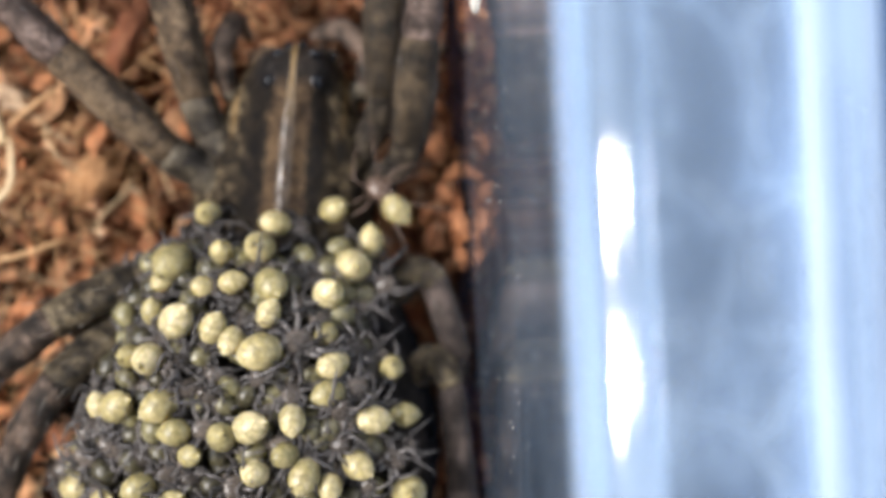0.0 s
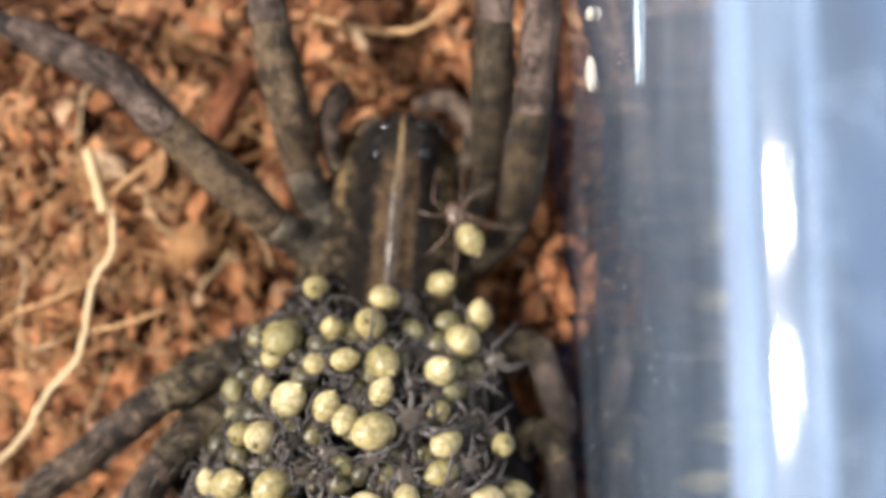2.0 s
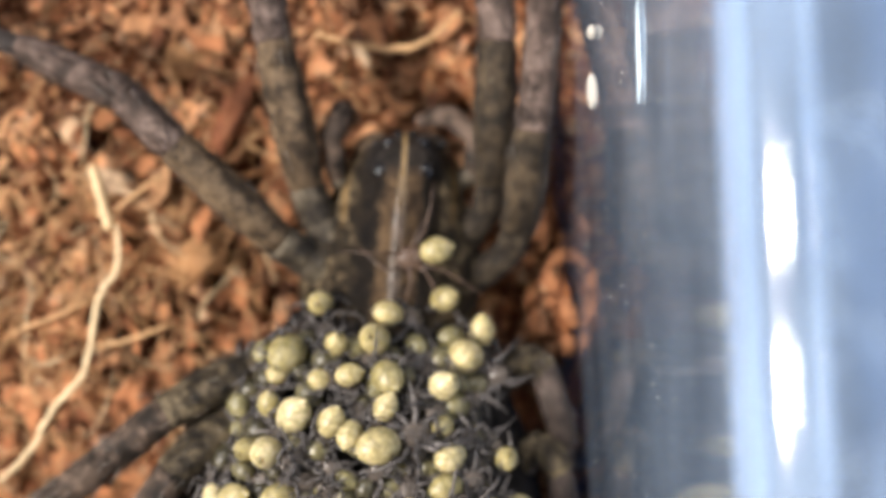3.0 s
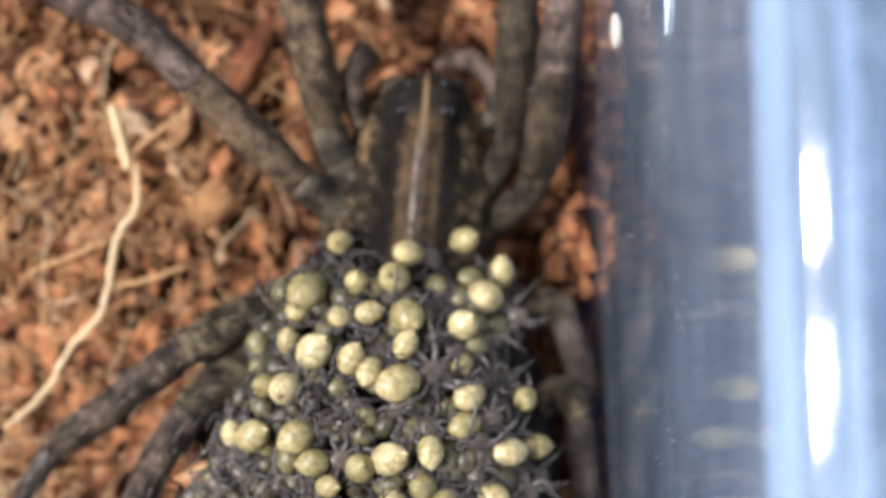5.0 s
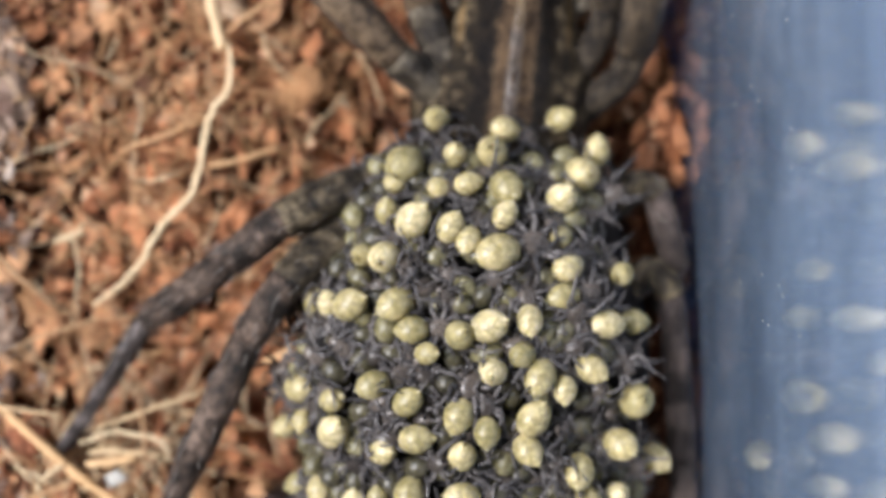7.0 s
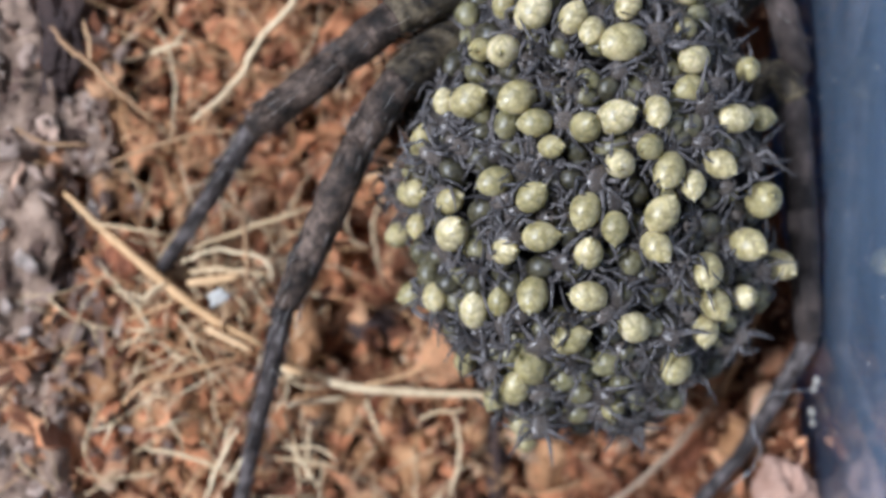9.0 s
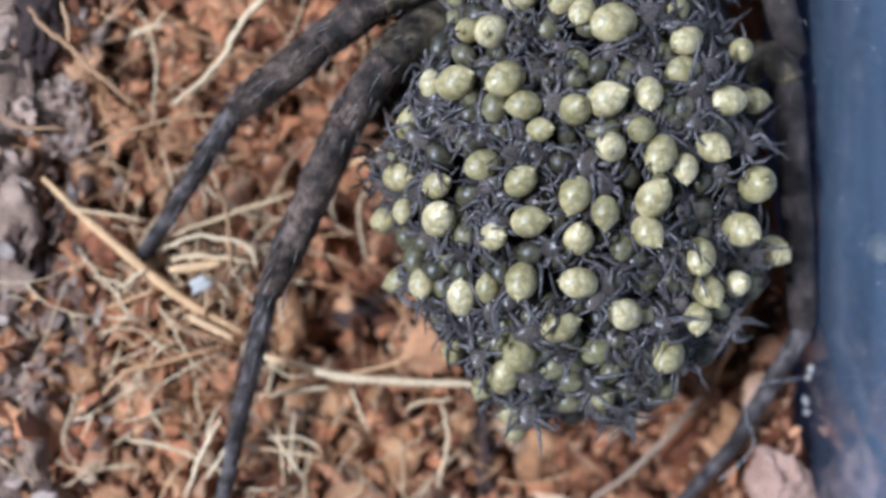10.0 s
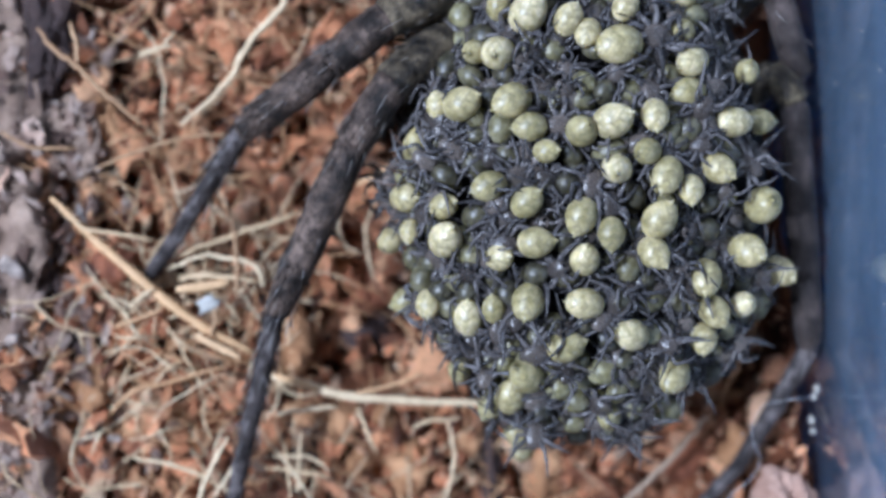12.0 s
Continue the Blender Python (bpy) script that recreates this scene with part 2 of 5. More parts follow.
def make_plastic(name, milky, rough=0.06, streak=0.25, wall_haze=False, caustics=0.0):
    """Clear, slightly milky blue-tinted moulded plastic: mirror gloss over a see-through body."""
    n = Nodes(name)
    n.tree.nodes.remove(n.shader)
    clear = n.add("ShaderNodeBsdfTransparent", Color=(0.88, 0.94, 1.0, 1))
    milk = n.add("ShaderNodeBsdfDiffuse", Color=(0.54, 0.71, 0.95, 1))
    gloss = n.add("ShaderNodeBsdfGlossy", Color=(1, 1, 1, 1), Roughness=rough)
    stretched = n.add("ShaderNodeMapping", Scale=(1.0, 1.0, 0.12))
    n.link(n.place, stretched.inputs["Vector"])
    ripple = n.noise(0.25, 2, 0.5, stretched.outputs["Vector"])
    bump = n.add("ShaderNodeBump", Distance=0.04 * MM, Strength=0.4)
    n.link(ripple, bump.inputs["Height"])
    n.link(bump.outputs["Normal"], gloss.inputs["Normal"])
    streaks = n.add("ShaderNodeMapping", Scale=(1.0, streak, 1.0))
    n.link(n.place, streaks.inputs["Vector"])
    cloud = n.ramp(n.noise(0.3, 4, 0.6, streaks.outputs["Vector"]), (0.32, (milky * 0.6,) * 3), (0.68, (milky * 1.4,) * 3))
    # caustic-like lines of light painted into the milk
    if caustics:
        cells = n.add("ShaderNodeTexVoronoi", Scale=0.2 / MM)
        cells.feature = "DISTANCE_TO_EDGE"
        bent = n.tree.nodes.new("ShaderNodeMixRGB")
        bent.inputs[0].default_value = 0.003
        n.link(n.place, bent.inputs[1])
        ripples = n.add("ShaderNodeTexNoise", Scale=0.35 / MM, Detail=3.0)
        n.link(n.place, ripples.inputs["Vector"])
        n.link(ripples.outputs["Color"], bent.inputs[2])
        n.link(bent.outputs[0], cells.inputs["Vector"])
        lines = n.ramp(cells.outputs["Distance"], (0.0, (1 + caustics,) * 3), (0.1, (1.0,) * 3), (0.5, (1 - caustics * 0.5,) * 3))
        cloud = n.mix(1.0, cloud, lines, "MULTIPLY")
    if wall_haze:  # wall brightness painted in as haze, thickest towards the rim and the far end
        height = n.tree.nodes.new("ShaderNodeSeparateXYZ")
        n.link(n.tree.nodes.new("ShaderNodeNewGeometry").outputs["Position"], height.inputs["Vector"])
        haze = n.ramp(n.maths("DIVIDE", height.outputs["Z"], 27.0 * MM), (0.11, (0.06,) * 3), (0.27, (0.42,) * 3), (0.5, (0.46,) * 3), (1.0, (0.67,) * 3))
        along = n.ramp(n.maths("ADD", n.maths("DIVIDE", height.outputs["Y"], 40.0 * MM), 0.5), (0.2, (0.96,) * 3), (0.52, (1.0,) * 3))
        high = n.ramp(n.maths("DIVIDE", height.outputs["Z"], 27.0 * MM), (0.42, (0, 0, 0)), (0.62, (1, 1, 1)))
        haze = n.mix(1.0, haze, n.mix(high, along, (1.25, 1.25, 1.25)), "MULTIPLY")
        cloud = n.mix(1.0, cloud, haze, "MULTIPLY")
    body = n.tree.nodes.new("ShaderNodeMixShader")
    n.link(cloud, body.inputs[0])
    n.link(clear.outputs[0], body.inputs[1])
    n.link(milk.outputs[0], body.inputs[2])
    facing = n.add("ShaderNodeLayerWeight", Blend=0.5).outputs["Facing"]
    sheen = n.maths("ADD", n.maths("MULTIPLY", n.maths("POWER", facing, 2.5), 0.95), 0.05, True)
    top = n.tree.nodes.new("ShaderNodeMixShader")
    n.link(sheen, top.inputs[0])
    n.link(body.outputs[0], top.inputs[1])
    n.link(gloss.outputs[0], top.inputs[2])
    n.link(top.outputs[0], n.out.inputs["Surface"])
    return n.material


def make_plain(name, colour, rough, grain=1.0, **more):
    n = Nodes(name)
    base = n.mix(0.35, colour, n.ramp(n.noise(grain, 5), (0.3, (0.7, 0.7, 0.72)), (0.7, (1.15, 1.15, 1.15))), "MULTIPLY")
    n.bump(n.noise(grain * 6, 3), 0.03, 0.4)
    return n.done(base, rough, **more)


CRUMBS = make_crumbs("coir_crumbs", [(0.0, (0.07, 0.03, 0.018)), (0.14, (0.24, 0.092, 0.045)), (0.26, (0.57, 0.225, 0.105)), (0.45, (0.84, 0.375, 0.18)), (0.75, (0.89, 0.505, 0.28)), (1.0, (0.9, 0.67, 0.44))])
FLAKE = make_crumbs("husk_flakes", [(0.0, (0.14, 0.06, 0.034)), (0.12, (0.36, 0.14, 0.065)), (0.25, (0.68, 0.285, 0.13)), (0.6, (0.82, 0.395, 0.19)), (0.93, (0.87, 0.52, 0.28)), (1.0, (0.9, 0.72, 0.5))])
PEAT, PLASTIC = make_peat(), make_plastic("clear_plastic", 0.24, wall_haze=True)
RIM_PLASTIC = make_plastic("ledge_plastic", 0.21, 0.1, 0.4, caustics=0.55)
# shoulder and lip: light caught in the rim is put into the milkiness
BENT_PLASTIC = make_plastic("bent_plastic", 0.19, 0.06)
LIP_PLASTIC = make_plastic("lip_plastic", 0.24, 0.45)
FIBRE = make_fibre("coir_fibre", (0.4, 0.2, 0.085), (0.68, 0.44, 0.23))
STRAW = make_fibre("tan_straw", (0.62, 0.4, 0.2), (0.72, 0.5, 0.28))
ROOT = make_fibre("pale_root", (0.62, 0.46, 0.27), (0.78, 0.64, 0.42))
BROWN_FIBRE = make_fibre("brown_fibre", (0.26, 0.13, 0.05), (0.42, 0.21, 0.08))
GREY_BARK = make_bark("grey_bark", (0.14, 0.085, 0.058), (0.43, 0.31, 0.225), (0.62, 0.51, 0.41))
PEBBLE = make_bark("pink_pebble", (0.4, 0.24, 0.17), (0.54, 0.36, 0.27), (0.62, 0.45, 0.36))
TWIG = make_fibre("ochre_twig", (0.34, 0.2, 0.1), (0.5, 0.32, 0.17))
GREY_ROOT = make_fibre("grey_root", (0.26, 0.18, 0.12), (0.4, 0.3, 0.21))
HUSK_GREY = make_crumbs("grey_bark_flakes", [(0.0, (0.12, 0.075, 0.058)), (0.35, (0.38, 0.26, 0.2)), (0.65, (0.54, 0.41, 0.33)), (0.85, (0.72, 0.62, 0.54)), (1.0, (0.74, 0.37, 0.18))])
RED_BARK = make_bark("red_bark", (0.15, 0.05, 0.024), (0.38, 0.14, 0.06), (0.5, 0.25, 0.13))
TAN_BARK = make_bark("tan_bark", (0.28, 0.13, 0.05), (0.5, 0.27, 0.12), (0.6, 0.4, 0.24))
OCHRE_BARK = make_bark("ochre_bark", (0.46, 0.23, 0.1), (0.76, 0.45, 0.22), (0.85, 0.59, 0.35))
ORANGE_COIR = make_bark("orange_coir", (0.16, 0.055, 0.022), (0.46, 0.2, 0.085), (0.72, 0.42, 0.22))
DARK_BARK = make_bark("dark_bark", (0.03, 0.018, 0.016), (0.09, 0.055, 0.045), (0.2, 0.14, 0.12))
# right front femurs: shade on the side away from the lamps put into the colour
SHADED_FEMUR = make_hide("shaded_femur_hide", (0.01, 0.007, 0.004), (0.03, 0.021, 0.012), (0.07, 0.05, 0.03), 0.9)
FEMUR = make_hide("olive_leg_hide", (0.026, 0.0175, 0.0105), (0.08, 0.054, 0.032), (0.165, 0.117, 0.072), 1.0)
SHIN = make_hide("brown_leg_hide", (0.036, 0.025, 0.021), (0.09, 0.063, 0.053), (0.17, 0.125, 0.108), 0.7)
FOOT = make_hide("dark_leg_hide", (0.018, 0.015, 0.015), (0.055, 0.046, 0.044), (0.13, 0.11, 0.105), 0.9)
MOTTLED = make_hide("mottled_femur_hide", (0.008, 0.006, 0.004), (0.05, 0.038, 0.023), (0.15, 0.118, 0.074), 0.9)
HIND = make_hide("dark_brown_leg_hide", (0.012, 0.009, 0.007), (0.052, 0.036, 0.027), (0.15, 0.107, 0.082), 0.9)
KNEE = make_hide("spotted_knee_hide", (0.02, 0.015, 0.009), (0.07, 0.055, 0.032), (0.19, 0.155, 0.09), 1.1)
WALL_SHIN = make_hide("smooth_brown_leg_hide", (0.015, 0.011, 0.01), (0.036, 0.027, 0.023), (0.08, 0.06, 0.052), 0.6)
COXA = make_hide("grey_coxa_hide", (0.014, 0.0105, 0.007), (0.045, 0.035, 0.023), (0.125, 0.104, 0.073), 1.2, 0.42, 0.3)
# hip hide of the right front legs, darkened for the shade on that side
SHADED_COXA = make_hide("shaded_coxa_hide", (0.007, 0.005, 0.0035), (0.02, 0.015, 0.0105), (0.058, 0.045, 0.03), 1.3, 0.5, 0.15)
BELLY = make_hide("abdomen_hide", (0.005, 0.0045, 0.0045), (0.01, 0.009, 0.009), (0.024, 0.021, 0.02), 0.8, 0.7, 0.05, 0.0)
CARAPACE, BROOD_SKIN = make_carapace(), make_brood("spiderling_abdomen", False)
# shaded copy of the abdomen skin for the lower layer
SHADED_SKIN = make_brood("shaded_spiderling_abdomen", True)
BROOD_HEAD = make_small_limb("spiderling_head", (0.055, 0.046, 0.041), (0.18, 0.15, 0.128))
BROOD_LEG = make_small_limb("spiderling_leg", (0.045, 0.042, 0.043), (0.15, 0.136, 0.131))
BROWN_LEG = make_small_limb("crawling_spiderling_leg", (0.09, 0.058, 0.042), (0.15, 0.1, 0.075))
FUR = make_plain("brown_fur", (0.04, 0.031, 0.025), 0.5, Specular_IOR_Level=0.15)
HAIR = make_plain("pale_bristle", (0.4, 0.37, 0.34), 0.3)
EYE = Nodes("black_eye").done((0.005, 0.005, 0.006), 0.05)
SPECK = make_plain("chalky_speck", (0.42, 0.4, 0.36), 0.6, 4.0)
SILK = make_plain("silk", (0.8, 0.8, 0.82), 0.3)
# pale blue of a highlight on the wall, painted as a solid
GLEAM = make_plain("wall_gleam", (0.62, 0.78, 0.9), 0.12)
TABLE = make_plain("blue_cloth", (0.055, 0.115, 0.25), 0.8, 0.05)


# ---- shapes ----
class Shape:
    """Vertices and faces in millimetres."""

    def __init__(self):
        self.verts, self.faces = [], []

    def rings(self, rings, close=True, caps=True):
        start, count = len(self.verts), len(rings[0])
        for ring in rings:
            self.verts.extend(ring)
        for i in range(len(rings) - 1):
            for j in range(count if close else count - 1):
                a, b = start + i * count + j, start + i * count + (j + 1) % count
                self.faces.append((a, b, b + count, a + count))
        if caps:
            self.faces.append(tuple(start + j for j in reversed(range(count))))
            self.faces.append(tuple(start + (len(rings) - 1) * count + j for j in range(count)))
        return self

    def tube(self, points, radii, sides=10, rough=0.0, seed=0.0, flat=1.0):
        """A round limb along points, with a radius at each."""
        points = [Vector(p) for p in points]
        up, rings = Vector((0.13, 0.21, 1.0)), []
        for i, p in enumerate(points):
            ahead = (points[min(i + 1, len(points) - 1)] - points[max(i - 1, 0)]).normalized()
            side = ahead.cross(up)
            side = side.normalized() if side.length > 1e-6 else Vector((1, 0, 0))
            over = side.cross(ahead)
            ring = []
            for j in range(sides):
                a = 2 * math.pi * j / sides
                r = radii[i]
                if rough:
                    r *= 1 + rough * noise.noise((p * 1.3 + side * math.cos(a) * 2 + over * math.sin(a) * 2) + Vector((seed, seed, 0)))
                ring.append(tuple(p + side * math.cos(a) * r + over * math.sin(a) * r * flat))
            rings.append(ring)
        return self.rings(rings)

    def blob(self, centre, size, rough=0.0, grain=1.0, seed=0.0, level=3, turn=None):
        """A lump: a ball stretched to size (half widths) and made uneven."""
        bm = bmesh.new()
        bmesh.ops.create_icosphere(bm, subdivisions=level, radius=1)
        start = len(self.verts)
        for v in bm.verts:
            d = v.co.copy()
            if rough:
                d *= 1 + rough * (noise.noise(v.co * grain + Vector((seed, seed * 0.7, 3))) + 0.45 * noise.noise(v.co * grain * 2.7 + Vector((seed, 9, seed))))
            d = Vector((d.x * size[0], d.y * size[1], d.z * size[2]))
            if turn is not None:
                d = turn @ d
            self.verts.append(tuple(d + Vector(centre)))
        for f in bm.faces:
            self.faces.append(tuple(start + v.index for v in f.verts))
        bm.free()
        return self


def smooth_line(points, steps):
    """A Catmull-Rom line through points."""
    points = [Vector(p) for p in points]
    line = [points[0] * 2 - points[1], *points, points[-1] * 2 - points[-2]]
    out = []
    for i in range(1, len(line) - 2):
        a, b, c, d = line[i - 1 : i + 3]
        for k in range(steps):
            t = k / steps
            out.append(0.5 * (2 * b + (c - a) * t + (2 * a - 5 * b + 4 * c - d) * t * t + (3 * b - a - 3 * c + d) * t**3))
    return out + [points[-1]]


ORIGINS = {}


def mesh_of(name, shape, material, origin=(0, 0, 0), flat=False):
    mesh = bpy.data.meshes.new(name)
    o = Vector(origin)
    mesh.from_pydata([tuple((Vector(v) - o) * MM) for v in shape.verts], [], shape.faces)
    mesh.materials.append(material)
    mesh.polygons.foreach_set("use_smooth", [not flat] * len(mesh.polygons))
    mesh.update()
    return mesh


def thing(name, origin, label, category, group="", kind=""):
    """An Empty at the base of a thing that has parts."""
    ob = new(name)
    ob.empty_display_size = 0.001
    ob.location = Vector(origin) * MM
    ORIGINS[ob] = tuple(origin)
    return tagged(ob, label, category, group, kind)


def part(name, shape, material, parent, label="", flat=False):
    ob = new(name, mesh_of(name, shape, material, ORIGINS[parent], flat))
    ob.parent = parent
    ORIGINS[ob] = ORIGINS[parent]
    return tagged(ob, label)


def single(name, shape, material, origin, label, category, group="", kind="", flat=False):
    """A thing of one mesh."""
    ob = new(name, mesh_of(name, shape, material, origin, flat))
    ob.location = Vector(origin) * MM
    return tagged(ob, label, category, group, kind)


# ---- the table and the clear plastic tub ----
WALL_X = 14.45
RIM_Z = 27.4
TUB_Z = -14.0
BACK_X, FAR_Y = -75.0, 62.0
SKEW = radians(2.12)  # the tub stands slightly askew to the spider


def turned(x, y):
    """A place in the tub's own square frame, laid into the world."""
    u = x - WALL_X
    return WALL_X + u * math.cos(SKEW) - y * math.sin(SKEW), u * math.sin(SKEW) + y * math.cos(SKEW)


def wall_bow(z):
    """How far the wall's inner face stands out from its rim line: it tapers downwards and straightens near the rim."""
    if z < 17:
        return 0.035 * z - 0.635
    u = z - 17
    return 0.035 * u - 0.003 * u * u - 0.04


def wall_at(y, z=1.0):
    """x of the inner face of the near wall."""
    return WALL_X + wall_bow(z) - y * math.tan(SKEW)


def table():
    s, r = Shape(), 600.0
    for z in (TUB_Z - 0.2, TUB_Z - 25.0):
        s.verts.extend([(-r, -r, z), (r, -r, z), (r, r, z), (-r, r, z)])
    s.faces = [(0, 1, 2, 3), (7, 6, 5, 4), (0, 4, 5, 1), (1, 5, 6, 2), (2, 6, 7, 3), (3, 7, 4, 0)]
    single("table", s, TABLE, (0, 0, TUB_Z - 0.2), "table covered with a plain blue cloth", "table", kind="structure", flat=True)


def tub():
    """Walls swept round a rounded rectangle: upright sheet, rounded shoulder, flat ledge and raised lip."""
    heights = [TUB_Z + 1, 0, 8, 16, *(16.5 + 0.5 * k for k in range(21)), RIM_Z]
    sheet = [(wall_bow(h), h) for h in heights] + [(wall_bow(h) + 1.1, h) for h in reversed(heights)]
    z = RIM_Z
    arc = [radians(k * 11.25) for k in range(9)]
    r = 2.4
    shoulder = [(r - r * math.cos(a), z + 0.003 + r * math.sin(a)) for a in arc]
    shoulder += [(r - 0.9 * math.cos(a), z + 0.003 + 0.9 * math.sin(a)) for a in reversed(arc)]
    ledge = [(r + 0.003, z + r), (3.3, z + 2.2), (4.4, z + 1.75), (6.0, z + 1.3), (7.5, z + 1.15), (7.5, z + 0.3), (6.0, z + 0.4), (4.4, z + 0.7), (r + 0.003, z + 0.9)]
    lip = [(7.503, z + 1.15), (7.62, z + 1.17), (7.9, z + 1.24), (8.3, z + 1.3), (8.7, z + 1.33), (9.4, z + 1.35), (9.9, z + 1.3)]
    lip += [(10.1, z + 1.1), (10.2, z - 0.8), (9.5, z - 0.8), (9.35, z + 0.9), (8.8, z + 1.0), (8.2, z + 0.9), (7.503, z + 0.3)]
    corner, ring = 9.0, []
    centres = [(WALL_X - corner, FAR_Y - corner, 0), (BACK_X + corner, FAR_Y - corner, 90), (BACK_X + corner, -FAR_Y + corner, 180), (WALL_X - corner, -FAR_Y + corner, 270)]
    for cx, cy, start in centres:
        for k in range(9):
            a = radians(start + 90 * k / 8)
            ring.append((*turned(cx + corner * math.cos(a), cy + corner * math.sin(a)), math.cos(a + SKEW), math.sin(a + SKEW)))
    base = thing("plastic_tub", (0, 0, TUB_Z), "clear plastic tub with a rounded ledge rim, half filled with coir", "container")
    for name, profile, material, label in (("wall", sheet, PLASTIC, "clear glossy upright plastic wall"), ("shoulder", shoulder, BENT_PLASTIC, "rounded shoulder of the rim, light caught in it put into a milky colour"),
                                           ("ledge", ledge, RIM_PLASTIC, "pale blue sloping ledge"), ("lip", lip, LIP_PLASTIC, "raised lip, light caught in it put into a milky colour")):
        s = Shape()
        for x, y, nx, ny in ring:
            s.verts.extend((x + nx * o, y + ny * o, h) for o, h in profile)
        n, m = len(profile), len(ring)
        for i in range(m):
            for j in range(n):
                a, b = i * n + j, i * n + (j + 1) % n
                c, d = ((i + 1) % m) * n + j, ((i + 1) % m) * n + (j + 1) % n
                s.faces.append((a, c, d, b))
        ob = part(name, s, material, base, label)
        ob.data.set_sharp_from_angle(angle=radians(32))
        ob.visible_shadow = False
    floor_ = Shape()
    flat = [(x, y) for x, y, nx, ny in ring]
    floor_.rings([[(x, y, TUB_Z) for x, y in flat], [(x, y, TUB_Z + 0.95) for x, y in flat]])
    part("base", floor_, PLASTIC, base)


table()
tub()


# ---- the coir substrate ----
def ground_height(x, y):
    p = Vector((x * 0.16, y * 0.16, 0.3))
    q = Vector((x * 0.7, y * 0.7, 4.1))
    low = 1.1 * noise.noise(p) + 0.7 * noise.noise(q) - 0.2 - 2.3 * max(0.0, noise.noise(Vector((x * 0.5, y * 0.5, 9.0))) - 0.1)
    under = math.exp(-(((x - 4.3) / 9.0) ** 2 + ((y + 5.5) / 13.8) ** 2) ** 2)
    for hx, hy, r in ((-8.6, -7.4, 1.5), (-6.4, -9.8, 1.7), (-10.8, -9.6, 1.3), (-5.9, -14.6, 1.7), (-7.6, 0.2, 1.3), (-1.2, 9.4, 1.4), (-9.0, -18.9, 1.0), (1.5, -22.6, 1.5), (8.0, -20.5, 1.6), (-16.8, -8.4, 1.2)):
        low -= 1.5 * math.exp(-((x - hx) ** 2 + (y - hy) ** 2) / (r * r))
    for hx, hy, r in ((-4.8, -6.6, 1.7), (-3.4, -3.2, 1.4), (-8.2, -5.6, 1.2), (9.3, 8.8, 1.7), (8.9, 12.2, 1.0), (-2.0, 8.6, 1.2), (10.8, -17.2, 1.6), (-7.1, -16.7, 0.8), (-4.8, -14.3, 1), (-6.1, -11.9, 1.1), (-11.9, -7.8, 0.9)):
        low -= 3.0 * math.exp(-((x - hx) ** 2 + (y - hy) ** 2) / (r * r))
    rise = 2.2 - 1.8 * math.exp(-(((y + 6.5) / 4.5) ** 2)) + 2.6 * math.exp(-(((y - 2.4) / 2.1) ** 2)) + 1.9 / (1 + math.exp((y + 21.0) * 1.2))
    bank = min(1.0, max(0.0, (x - 10.6) / 3.0)) ** 2 * rise
    gap = math.exp(-(((x - 11.6) / 2.0) ** 2 + ((y + 4.8) / 4.8) ** 2) ** 2)  # the hollow between the abdomen and the wall
    return low - 2.6 * under + bank * (1 - gap) - 4.0 * gap


def substrate():
    s = Shape()
    x0, x1, y0, y1, step = BACK_X + 0.95, WALL_X - 0.6, -FAR_Y + 0.95, FAR_Y - 0.95, 0.45
    nx, ny = int((x1 - x0) / step), int((y1 - y0) / step)
    corner = 9.0
    for j in range(ny + 1):
        for i in range(nx + 1):
            x, y = x0 + (x1 - x0) * i / nx, y0 + (y1 - y0) * j / ny
            cx = min(max(x, x0 + corner), x1 - corner)
            cy = min(max(y, y0 + corner), y1 - corner)
            away = math.hypot(x - cx, y - cy)
            if away > corner - 0.2:
                x, y = cx + (x - cx) * (corner - 0.2) / away, cy + (y - cy) * (corner - 0.2) / away
            x, y = turned(x, y)
            s.verts.append((x, y, ground_height(x, y)))
    for j in range(ny):
        for i in range(nx):
            a = j * (nx + 1) + i
            s.faces.append((a, a + 1, a + nx + 2, a + nx + 1))
    edge = [i for i in range(nx)] + [j * (nx + 1) + nx for j in range(ny)] + [ny * (nx + 1) + i for i in range(nx, 0, -1)] + [j * (nx + 1) for j in range(ny, 0, -1)]
    start = len(s.verts)
    s.verts.extend((-30 + (s.verts[k][0] + 30) * 0.99, s.verts[k][1] * 0.992, TUB_Z + 1.0) for k in edge)
    for k in range(len(edge)):
        q = (k + 1) % len(edge)
        s.faces.append((edge[q], edge[k], start + k, start + q))
    s.faces.append(tuple(start + k for k in reversed(range(len(edge)))))
    single("ground", s, PEAT, (0, 0, 0), "rust-brown coir substrate filling the tub", "substrate", kind="structure")


